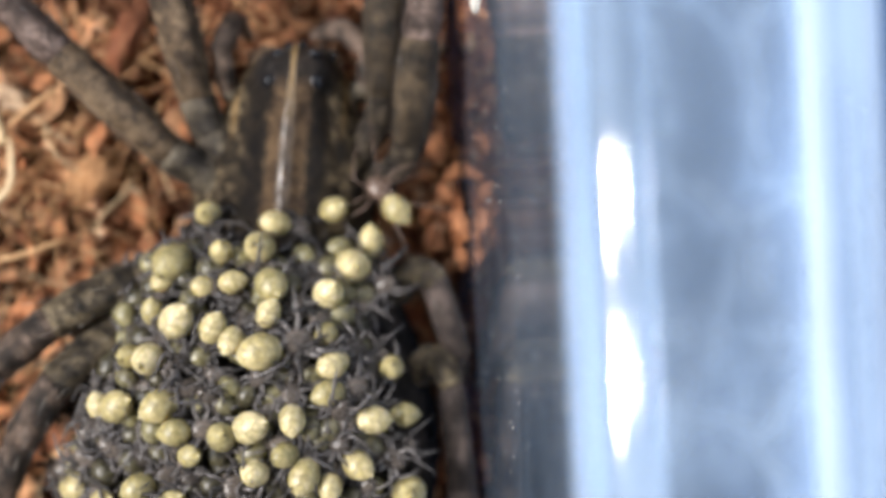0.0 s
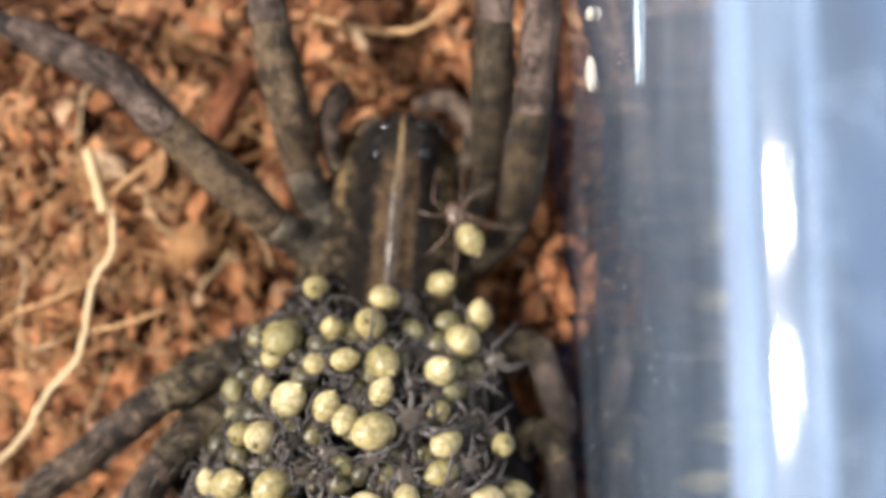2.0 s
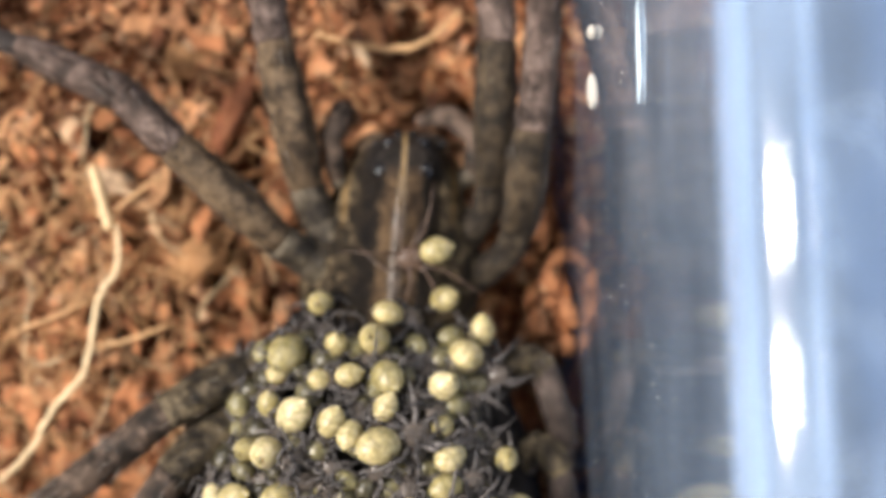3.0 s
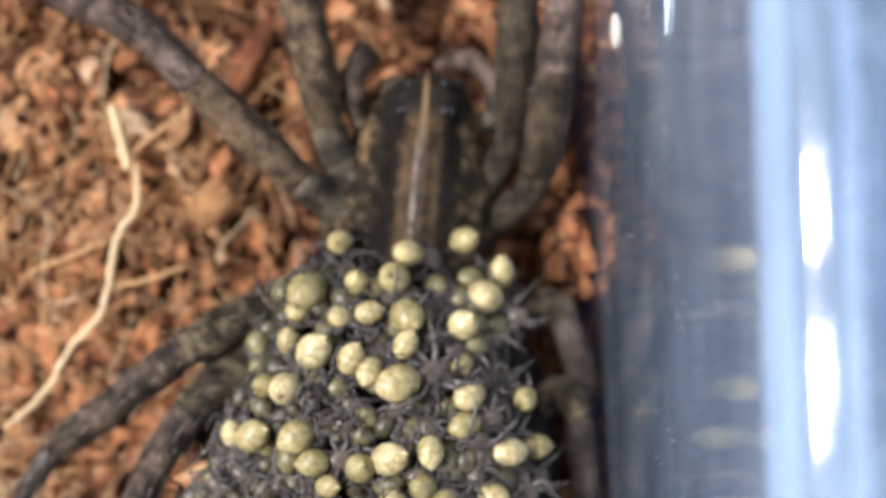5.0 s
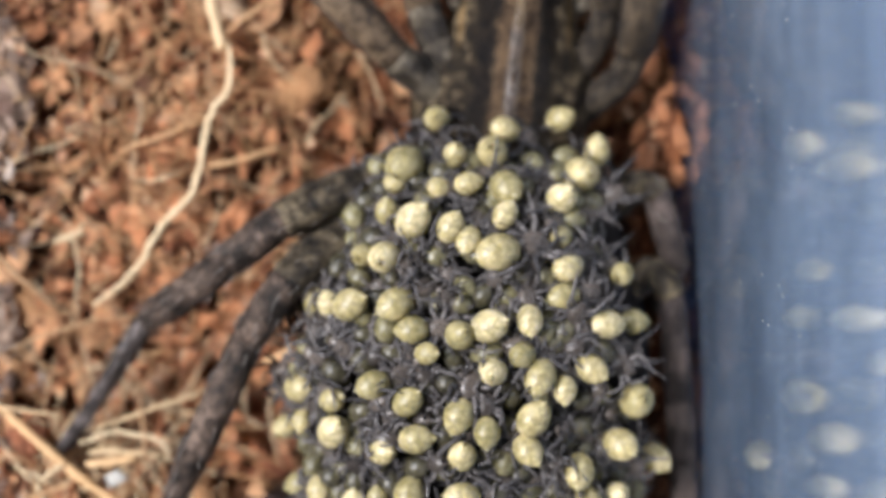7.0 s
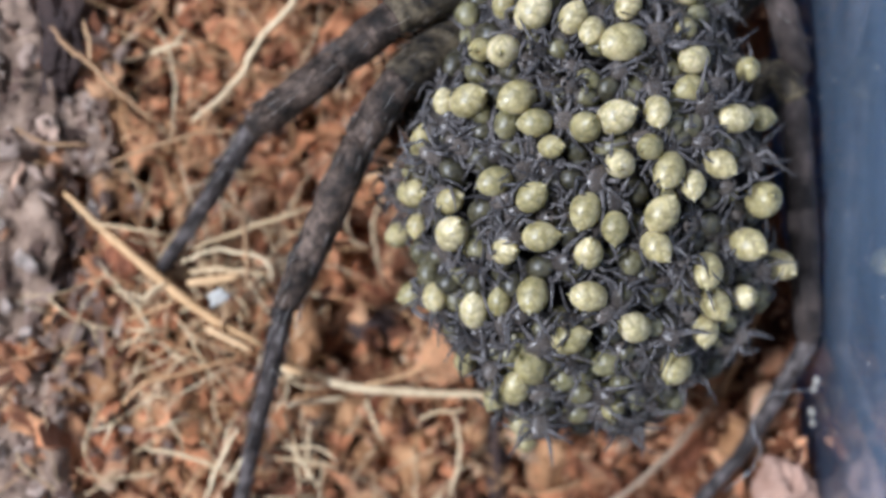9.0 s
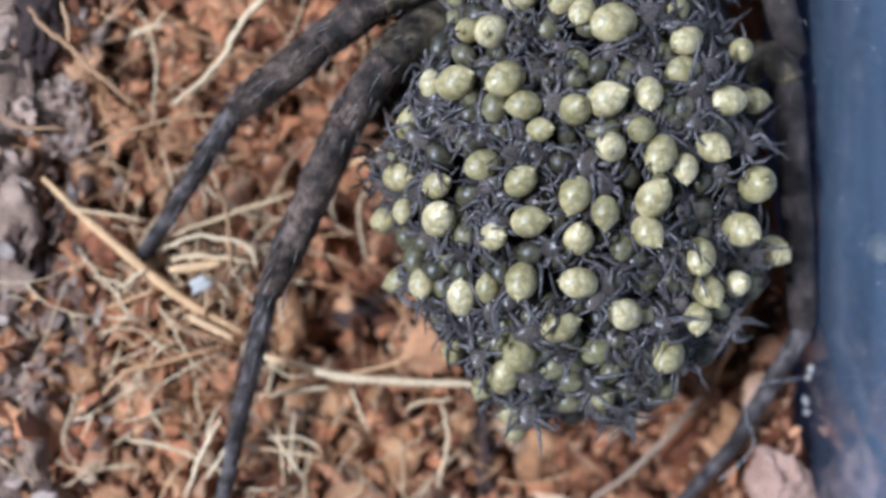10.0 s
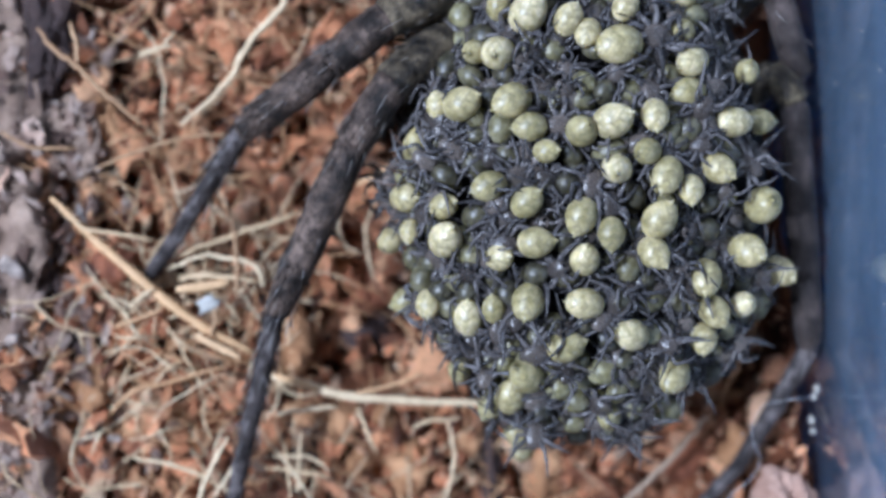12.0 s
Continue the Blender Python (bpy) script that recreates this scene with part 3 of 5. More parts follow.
def crumbs():
    """Loose crumbs of coir, thousands of them, in one heap."""
    rng = np.random.default_rng(11)
    bm = bmesh.new()
    bmesh.ops.create_icosphere(bm, subdivisions=2, radius=1)
    fine = np.array([v.co[:] for v in bm.verts]), np.array([[v.index for v in f.verts] for f in bm.faces])
    bm.free()
    bm = bmesh.new()
    bmesh.ops.create_icosphere(bm, subdivisions=1, radius=1)
    plain = np.array([v.co[:] for v in bm.verts]), np.array([[v.index for v in f.verts] for f in bm.faces])
    bm.free()
    verts, faces, count = [], [], 0
    for lump, number, small, large in ((fine, 190, 0.9, 1.7), (fine, 1500, 0.4, 1.0), (plain, 18000, 0.1, 0.5), (fine, 90, 0.3, 0.75)):
        kinds = []
        for k in range(24):
            rows = []
            for co in lump[0]:
                v = Vector(co)
                push = 1 + 0.55 * noise.noise(v * 1.2 + Vector((k * 3.1, 0, 0))) + 0.4 * noise.noise(v * 2.6 + Vector((0, k * 2.3, 0))) + 0.2 * noise.noise(v * 5.5 + Vector((k, 0, 7)))
                rows.append(np.array(co) * push)
            rows = np.array(rows)
            for _ in range(6):
                cut = rng.normal(size=3)
                cut /= np.linalg.norm(cut)
                rows -= np.outer(np.maximum(0, rows @ cut - rng.uniform(0.35, 0.75)), cut)
            kinds.append(rows)
        for _ in range(number):
            x, y = rng.uniform(-30, 13.1), rng.uniform(-29, 21)
            x += max(0.0, (x - 5) / 8.1) * (wall_at(y) - 13.7)
            if number == 90:  # heaped against the wall in front of the third leg
                x, y = rng.uniform(10.8, 13.2), rng.uniform(0.2, 5.2)
            r = small + (large - small) * rng.random() ** 2.2
            if y > -1 and r > 0.3:  # finer before the spider than behind it
                r *= 0.62
            turn = np.array(Euler(rng.uniform(0, 6.28, 3)).to_matrix())
            shape = kinds[rng.integers(24)] * (r * rng.uniform([0.75, 0.6, 0.28], [1.4, 1.0, 0.8]))
            spot = np.array([x, y, ground_height(x, y) + min(r, 0.8) * rng.uniform(-0.25, 0.65)])
            moved = shape @ turn.T + spot
            moved[:, 0] = np.minimum(moved[:, 0], wall_at(moved[:, 1]) - 0.1)
            verts.append(moved)
            faces.append(lump[1] + count)
            count += len(shape)
    s = Shape()
    s.verts, s.faces = np.concatenate(verts).tolist(), [tuple(f) for part_ in faces for f in part_.tolist()]
    heap = single("coir_crumbs", s, CRUMBS, (0, 0, 0), "loose rust-brown crumbs of coir and bark on the substrate", "substrate", kind="stuff")
    heap.data.set_sharp_from_angle(angle=radians(24))


def fine_fibres():
    """Short hair-thin fibres strewn over the coir, thickest beside the legs and behind the abdomen."""
    rng = random.Random(5)
    s = Shape()
    spots = [(-10, 3.5, 4.5, 230), (-13, -12, 4, 100), (-11, -21, 5, 110), (-3, -22, 6, 80), (-17, -18, 4, 80), (-6, 10, 9, 190), (5, 15, 6, 60), (-16, -2, 7, 150)]
    for cx, cy, spread, number in spots:
        for _ in range(number):
            x, y = rng.gauss(cx, spread), rng.gauss(cy, spread)
            if x > wall_at(y) - 1.3:
                continue
            a, long, bend = rng.uniform(0, 6.28), rng.uniform(0.7, 4.6), rng.uniform(-1.3, 1.3)
            points, top = [], rng.uniform(0.1, 0.9)
            for k in range(7):
                t = k / 6
                points.append((x, y, min(max(ground_height(x, y) + 0.35 + top * math.sin(t * 3.14), 0), 2.2)))
                x, y, a = min(x + math.cos(a) * long / 6, wall_at(y) - 0.6), y + math.sin(a) * long / 6, a + bend / 6
            r = rng.uniform(0.016, 0.056)
            s.tube(points, [r * 0.7, r, r, r, r, r * 0.8, r * 0.4], 4)
    pale = Shape()
    for cx, cy, spread, number in [(-12.6, -12.8, 2.6, 60), (-12, -21.5, 4, 44), (-10, 2, 4, 26), (-16, -16, 3.5, 24), (-3, -21, 4, 16)]:
        for _ in range(number):
            x, y = rng.gauss(cx, spread), rng.gauss(cy, spread)
            a, long, bend = rng.uniform(0, 6.28), rng.uniform(1.2, 6.5), rng.uniform(-1.6, 1.6)
            points, top = [], rng.uniform(0.2, 1.0)
            for k in range(9):
                t = k / 8
                points.append((x, y, min(max(ground_height(x, y) + 0.7 + top * math.sin(t * 3.14), 0.3), 2.3)))
                x, y, a = min(x + math.cos(a) * long / 8, wall_at(y) - 0.6), y + math.sin(a) * long / 8, a + (bend + rng.uniform(-2.2, 2.2)) / 8
            r = rng.uniform(0.02, 0.062)
            pale.tube(points, [r * 0.6, r, r, r * 0.95, r, r, r * 0.9, r * 0.7, r * 0.4], 5)
    single("pale_rootlets", pale, ROOT, (0, 0, 0), "tangle of short pale rootlets on the coir", "fibres", kind="stuff")
    single("fine_fibres", s, FIBRE, (0, 0, 0), "short pale tan coconut fibres strewn over the coir", "fibres", kind="stuff")


def fibre(name, points, radius, material, label, sides=7, taper=0.5):
    shake = radius * (0.06 if name == "straw" else 0.22)
    points = [(x, y, z + 0.4) for x, y, z in points]
    line = smooth_line(points, 6)
    rng = random.Random(len(points) * 17 + int(points[0][0] * 10))
    radii = [radius * (1 - (1 - taper) * abs(2 * i / (len(line) - 1) - 1) ** 3) * rng.uniform(0.85, 1.12) for i in range(len(line))]
    base = points[len(points) // 2]
    s = Shape().tube([p + Vector((rng.gauss(0, shake), rng.gauss(0, shake), 0)) for p in line], radii, sides)
    single(name, s, material, base, label, "fibre", "loose fibres on the coir")


def fibres():
    pale, tan, brown = "pale thin rootlet lying on the coir", "tan coconut fibre lying on the coir", "brown bark fibre lying on the coir"
    fibre("straw", [(-9.0, 9.4, 1.2), (-8.6, 7.9, 1.2), (-8.2, 6.3, 1.1)], 0.32, ROOT, "short flat pale straw stub on the coir", taper=0.9)
    fibre("rootlet", [(-7.9, 6.6, 1.2), (-7.8, 5.6, 1.3), (-7.9, 4.4, 1.2), (-8.8, 2.9, 1.1), (-9.5, -0.4, 1.2), (-11.0, -2.3, 1.1), (-12.1, -4.2, 1.0), (-14.2, -6.1, 0.8)], 0.17, ROOT, "long pale wavy rootlet winding over the coir")
    fibre("rootlet", [(-9.1, 0.6, 1.0), (-7.5, 1.0, 1.1), (-5.3, 1.7, 1.0)], 0.12, FIBRE, tan)
    fibre("straw", [(-19.9, -9.4, 0.8), (-17.8, -11.4, 0.9), (-15.5, -13.4, 1.0), (-13.3, -15.1, 1.0), (-10.9, -16.4, 0.9)], 0.24, STRAW, "long orange-tan straw lying across the coir")
    fibre("straw", [(-10.3, -17.4, 0.9), (-8.7, -17.8, 1.0), (-6.9, -18.3, 1.1), (-4.1, -18.6, 1.0), (0.3, -18.8, 0.9)], 0.22, ROOT, "long pale straw running under the abdomen")
    fibre("rootlet", [(10.1, -19.4, 1.2), (8.9, -20.8, 1.2), (6.9, -22.8, 1.1), (4.5, -24.5, 1.0)], 0.16, GREY_ROOT, "greyish tan root lying beside the abdomen")
    fibre("rootlet", [(12.5, -14.8, 1.2), (11.8, -16.6, 1.3), (11.1, -17.8, 1.2), (10.7, -19.0, 1.0)], 0.13, BROWN_FIBRE, brown)
    fibre("rootlet", [(1.5, 15.8, 1.0), (3.8, 15.2, 1.2), (5.4, 15.0, 1.2), (7.1, 15.4, 1.2), (8.8, 17.0, 1.0)], 0.14, FIBRE, "curved tan fibre in front of the spider")
    fibre("rootlet", [(-20.4, -1.9, 1.3), (-19.6, -2.9, 1.3), (-18.8, -3.5, 1.3), (-17.3, -4.9, 1.3), (-15.7, -6.2, 1.3)], 0.13, TWIG, "thin ochre-brown twig fibre lying on the bark")
    fibre("rootlet", [(-19.0, -1.6, 1.3), (-18.7, -2.6, 1.3), (-18.7, -3.5, 1.3)], 0.11, TWIG, "thin ochre-brown twig fibre lying on the bark")
    fibre("rootlet", [(-6.2, -18.9, 0.9), (-5.8, -19.8, 1.0), (-5.3, -21.0, 0.9)], 0.1, ROOT, pale)
    fibre("rootlet", [(-2.0, -19.6, 0.9), (-1.7, -21.4, 1.0), (-2.2, -23.5, 0.9)], 0.1, ROOT, pale)
    fibre("rootlet", [(-16.2, -21.1, 0.9), (-14.0, -21.6, 1.0), (-12.3, -22.4, 0.9)], 0.1, ROOT, pale)
    fibre("rootlet", [(-9.8, -19.2, 0.9), (-8.5, -19.0, 1.0), (-7.1, -18.9, 0.9)], 0.11, ROOT, pale)
    fibre("rootlet", [(-13.6, -23.8, 0.8), (-12.7, -21.5, 1.2), (-12.0, -20.2, 1.0)], 0.11, ROOT, pale)
    fibre("rootlet", [(-15.0, -12.2, 1.0), (-12.3, -11.3, 1.2), (-8.7, -10.0, 1.0)], 0.13, ROOT, pale)
    fibre("rootlet", [(-17.2, -19.1, 1.0), (-16.2, -18.1, 1.4), (-14.3, -17.6, 1.2), (-11.8, -16.9, 1.0)], 0.1, FIBRE, tan)
    fibre("rootlet", [(-12.9, 1.4, 0.8), (-11.0, 2.1, 0.9), (-9.1, 3.0, 1.0)], 0.12, FIBRE, tan)
    fibre("rootlet", [(-8.1, 7.2, 1.0), (-7.0, 8.0, 1.2), (-5.7, 9.0, 1.0)], 0.12, FIBRE, tan)
    fibre("rootlet", [(-6.2, -8.7, 1.0), (-4.9, -8.1, 1.4), (-4.1, -7.5, 1.6)], 0.15, FIBRE, tan)
    fibre("rootlet", [(-14.2, -13.0, 1.1), (-12.4, -12.9, 1.3), (-10.6, -13.2, 1.0)], 0.13, ROOT, pale)
    fibre("rootlet", [(-14.6, -12.6, 0.9), (-13.0, -12.0, 1.2), (-10.9, -12.4, 1.2), (-10.4, -13.4, 1.0)], 0.11, ROOT, pale)
    fibre("rootlet", [(-19, -10.2, 1.3), (-18.3, -10.8, 1.3), (-17, -11, 1.3), (-15.3, -11.3, 1.3)], 0.09, ROOT, pale)
    fibre("rootlet", [(-12.1, -9.4, 1.3), (-11.7, -11.1, 1.3), (-11.6, -12.8, 1.3), (-11.6, -13.9, 1.3)], 0.08, TWIG, brown)
    fibre("straw", [(-14.3, -13.5, 1.3), (-13.2, -13.4, 1.3), (-11.9, -13.2, 1.3)], 0.22, STRAW, "short yellowish strip of straw lying on the coir")
    fibre("rootlet", [(-16.4, -14.3, 1.3), (-15.9, -13.9, 1.3), (-15.3, -13.5, 1.3)], 0.1, ROOT, pale)
    fibre("rootlet", [(-17, -15.2, 1.3), (-15.9, -14.8, 1.3), (-14.9, -14.4, 1.3)], 0.09, FIBRE, tan)
    fibre("rootlet", [(-12.8, -15.7, 1.3), (-12.6, -14.9, 1.3), (-12.6, -14.1, 1.3)], 0.08, TWIG, tan)
    fibre("straw", [(-13.4, -15.6, 1.3), (-12.4, -16.1, 1.3), (-11.4, -16.6, 1.3)], 0.2, STRAW, "split end of a tan straw lying on the coir")
    fibre("straw", [(-9.9, -17.4, 1.3), (-9, -17.7, 1.3), (-7.9, -18.1, 1.3)], 0.16, STRAW, "yellowish straw end passing under the hind leg")
    fibre("rootlet", [(-6.2, -18.2, 1.3), (-4.7, -17.9, 1.3), (-3.2, -17.4, 1.3)], 0.1, FIBRE, tan)
    fibre("rootlet", [(-3.7, -19.9, 1.3), (-3.1, -19.6, 1.3), (-1.4, -19.4, 1.3)], 0.1, ROOT, pale)
    fibre("rootlet", [(-10.6, -21.5, 1.3), (-9, -21.7, 1.3), (-7.3, -22.1, 1.3)], 0.075, ROOT, pale)
    fibre("rootlet", [(-10.6, -21.1, 1.3), (-8.4, -21.1, 1.3), (-7.4, -21.8, 1.3)], 0.07, ROOT, pale)
    fibre("rootlet", [(-9.9, -19.5, 1.3), (-9.5, -20.5, 1.3), (-9.3, -21.5, 1.3), (-9.2, -23.3, 1.3)], 0.075, ROOT, pale)
    fibre("rootlet", [(-8.7, -19.9, 1.3), (-8.8, -21.2, 1.3), (-8.9, -22.7, 1.3)], 0.075, ROOT, pale)
    fibre("rootlet", [(-10.2, -20.4, 1.3), (-9.4, -21.3, 1.3), (-8.2, -23.1, 1.3)], 0.065, ROOT, pale)
    fibre("rootlet", [(-11, -19.6, 1.3), (-11.5, -21.1, 1.3), (-12.6, -22.9, 1.3)], 0.085, ROOT, pale)
    fibre("rootlet", [(-15.9, -3.1, 1.3), (-15, -2.7, 1.3), (-14.4, -1.9, 1.3)], 0.08, ROOT, pale)
    fibre("rootlet", [(-16, -3, 1.3), (-15.3, -2.7, 1.3), (-14.5, -2.6, 1.3)], 0.08, ROOT, pale)
    fibre("rootlet", [(-17.9, -8.2, 1.3), (-16.5, -7.5, 1.3), (-13.9, -6.7, 1.3), (-11.8, -6.5, 1.3)], 0.08, TWIG, brown)
    fibre("rootlet", [(-22, -6.5, 1.3), (-20.6, -7.2, 1.3), (-18.7, -7.2, 1.3)], 0.08, TWIG, brown)


def chip(name, place, size, material, seed, label, turn=0.0):
    x, y, _ = place
    z = ground_height(x, y) + size[2] * 0.55
    s = Shape().blob((x, y, z), size, 0.36, 1.7, seed, 5 if max(size) > 1.9 else 4, Euler((0.2 * math.sin(seed), 0.25 * math.cos(seed), radians(turn))).to_matrix())
    middle = Vector((x, y, z))
    for i, v in enumerate(s.verts):
        q, away = Vector(v), Vector(v) - middle
        step = noise.noise(q * 0.9 + Vector((0, 0, seed)))
        step = 0.22 * (math.floor(step * 5) / 5 - step) + 0.05 * noise.noise(q * 2.6) + 0.03 * noise.noise(q * 7.0)
        s.verts[i] = tuple(q + away * step * (1.3 if name == "bark_lump" and material is not PEBBLE else 0.9))
    s.verts = [(min(v[0], wall_at(v[1], max(v[2], 0)) - 0.08), v[1], v[2]) for v in s.verts]
    single(name, s, material, (x, y, z - size[2]), label, "bark chip", "bark chips in the coir")


def chips():
    grey, red, tan = "lump of grey-brown flaky bark in the coir", "rust-brown bark chip in the coir", "tan coir chip on the substrate"
    bark_piece((-19.8, 4.4), (2.4, 4.2, 0.9), GREY_BARK, 24.0, grey, 8)
    bark_piece((-22.7, -4.2), (2.2, 4.2, 1.2), GREY_BARK, 1.0, grey, 6)
    bark_piece((-22.4, -12.2), (2.2, 4.4, 1.1), GREY_BARK, 2.0, grey, -5)
    bark_piece((-22.0, -20.6), (2.2, 3.9, 0.9), GREY_BARK, 4.0, grey, 9)
    # dark solid put where there is only a shaded gap beside the bark
    chip("bark_lump", (-20.2, -2.6, 1), (1.3, 2.9, 1.2), DARK_BARK, 25.0, "dark strip standing in for the shaded gap beside the bark", -6)
    bark_piece((-19.2, -6.6), (1.2, 2.0, 0.7), GREY_BARK, 5.0, grey, 8)
    chip("bark_lump", (13.2, -23.5, 1), (1.4, 2.0, 1.4), PEBBLE, 7.0, "smooth pinkish lump of bark by the wall", 15)
    chip("bark_chip", (11.9, -21.3, 1), (1.0, 1.2, 0.8), TAN_BARK, 8.0, tan, 30)
    chip("bark_chip", (-3.6, -22.1, 1), (0.8, 1.5, 0.7), TAN_BARK, 9.0, tan, -15)
    chip("bark_chip", (-5.4, -17.7, 1), (0.7, 0.9, 0.6), RED_BARK, 10.0, red, 0)
    chip("bark_chip", (-18.2, -18.1, 1), (0.8, 1.0, 0.6), TAN_BARK, 11.0, tan, 20)
    chip("bark_chip", (-9.0, -15.6, 1), (0.8, 1.6, 0.7), TAN_BARK, 12.0, tan, 12)
    chip("bark_chip", (-5.7, -13.7, 1), (2.2, 1.1, 0.8), RED_BARK, 13.0, red, 12)
    chip("bark_chip", (2.8, -22.5, 1), (0.8, 1.4, 0.8), TAN_BARK, 14.0, tan, 5)
    chip("bark_chip", (-4.8, 14.8, 1), (1.6, 1.0, 0.8), TAN_BARK, 15.0, tan, 10)
    chip("bark_chip", (-2.4, 12.0, 1), (0.7, 2.2, 0.7), RED_BARK, 16.0, red, -22)
    chip("bark_chip", (-4.3, 4.8, 1), (1.6, 1.1, 0.8), TAN_BARK, 17.0, tan, 25)
    chip("bark_chip", (-6.7, -12.0, 1), (0.9, 1.6, 0.7), RED_BARK, 19.0, red, -30)
    chip("bark_chip", (9.6, -21.8, 1), (1.2, 0.8, 0.6), RED_BARK, 20.0, red, 40)
    chip("bark_chip", (-7.5, -19.6, 1), (0.9, 0.6, 0.5), TAN_BARK, 21.0, tan, 0)
    chip("bark_chip", (0.2, -22.0, 1), (0.5, 2.4, 0.7), DARK_BARK, 22.0, "dark upright sliver of bark behind the abdomen", 3)
    for k, (x, y, a, b) in enumerate([(-9.0, -16.1, 0.7, 1.3), (-7.5, -16.5, 0.6, 0.8), (-5.5, -17.3, 0.75, 0.7), (-4.8, -19.6, 0.6, 0.8), (-3.8, -22.0, 0.7, 1), (-6.8, -19.6, 0.7, 0.9), (-18.1, -17.5, 1, 1.1), (-16.5, -20.1, 0.8, 0.8), (-8.6, -19.6, 0.6, 0.6), (-6.0, -21.7, 0.7, 0.6), (3.0, -21.8, 0.7, 1), (-0.7, -20.7, 0.8, 0.7)]):
        chip("bark_chip", (x, y, 1), (a, b, 0.6), OCHRE_BARK if k % 3 else TAN_BARK, 50.0 + k, "blocky ochre-tan chip of coir lying loose", 37.0 * k % 90)
    dark_chip = "dark bark chip in the coir"
    for k, (x, y, a, b, turn) in enumerate([(-5.0, -15.3, 0.9, 1.1, 20), (-5.3, -19.3, 0.8, 1.2, -10), (-18.6, -16.5, 0.8, 1.6, 8), (-18.9, -21.8, 1.0, 1.4, 0), (-12.9, -14.4, 0.7, 0.5, 30), (-16.4, -20.6, 0.9, 0.6, 15)]):
        chip("bark_chip", (x, y, 1), (a, b, 0.5), DARK_BARK if k % 2 == 0 else RED_BARK, 30.0 + k, dark_chip if k % 2 == 0 else red, turn)
    for k, (x, y, a, b) in enumerate([(12.6, 5.9, 0.5, 0.9), (13.3, 4.7, 0.8, 0.4), (12.2, 4.6, 0.35, 0.8), (13.0, 3.5, 0.4, 0.7), (12.2, 3.0, 0.7, 0.35), (13.5, 2.2, 0.4, 0.8), (12.5, 1.6, 0.9, 0.5), (13.6, 0.6, 0.4, 0.6), (13.6, 5.6, 0.3, 0.4), (12.9, 2.6, 0.35, 0.3)]):
        chip("bark_chip", (x, y, 1), (a, b, 0.4), ORANGE_COIR, 80.0 + k, "orange crumb of coir heaped against the wall", 41.0 * k % 90)
    chip("bark_chip", (-17.8, -5.8, 1), (0.55, 2, 0.6), OCHRE_BARK, 70.0, "upright plank-like splinter of tan bark in the coir", 2)
    chip("bark_chip", (-18.9, -12.4, 1), (0.6, 2.4, 0.7), TAN_BARK, 71.0, "upright plank-like splinter of tan bark in the coir", 4)
    # second dark solid filling the shaded gap along the bark
    chip("bark_chip", (-20.1, -12.8, 1), (0.45, 2.3, 0.5), DARK_BARK, 72.0, "dark strip standing in for the shaded gap beside the bark", 3)
    chip("bark_chip", (-17.2, -12.3, 1), (0.9, 1, 0.6), RED_BARK, 73.0, "dark reddish bark chip beside the straw", 20)
    chip("bark_chip", (-8.2, -20.5, 1), (1.1, 1, 0.6), DARK_BARK, 74.0, dark_chip, 35)
    chip("bark_chip", (-5.2, -16.0, 1), (1.5, 0.7, 0.5), DARK_BARK, 23.0, "dark bark chip in the coir", -12)


def ragged(s, rng, centre, long, wide, turn):
    """One thin ragged curled flake."""
    curl, bend, n, shift = rng.uniform(-0.3, 0.45) / max(1.0, long), rng.uniform(-0.2, 0.2), 14, rng.uniform(0, 99)
    rim = [1 + 0.7 * noise.noise(Vector((math.cos(k * 0.449) * 1.6, math.sin(k * 0.449) * 1.6, shift))) + rng.uniform(-0.1, 0.1) for k in range(n)]
    rings = []
    for scale, h in ((0.0, -0.03), (0.6, -0.03), (1.0, -0.03), (1.0, 0.03), (0.6, 0.04), (0.0, 0.04)):
        ring = []
        for j in range(n):
            a = 2 * math.pi * j / n
            u, v = math.cos(a) * long * rim[j] * scale, math.sin(a) * wide * rim[j] * scale
            ripple = 0.12 * noise.noise(Vector((u * 1.8 + shift, v * 1.8, 1)))
            ring.append(tuple(centre + turn @ Vector((u, v + bend * u * u, h + ripple + curl * (u * u + v * v)))))
        rings.append(ring)
    s.rings(rings, caps=False)


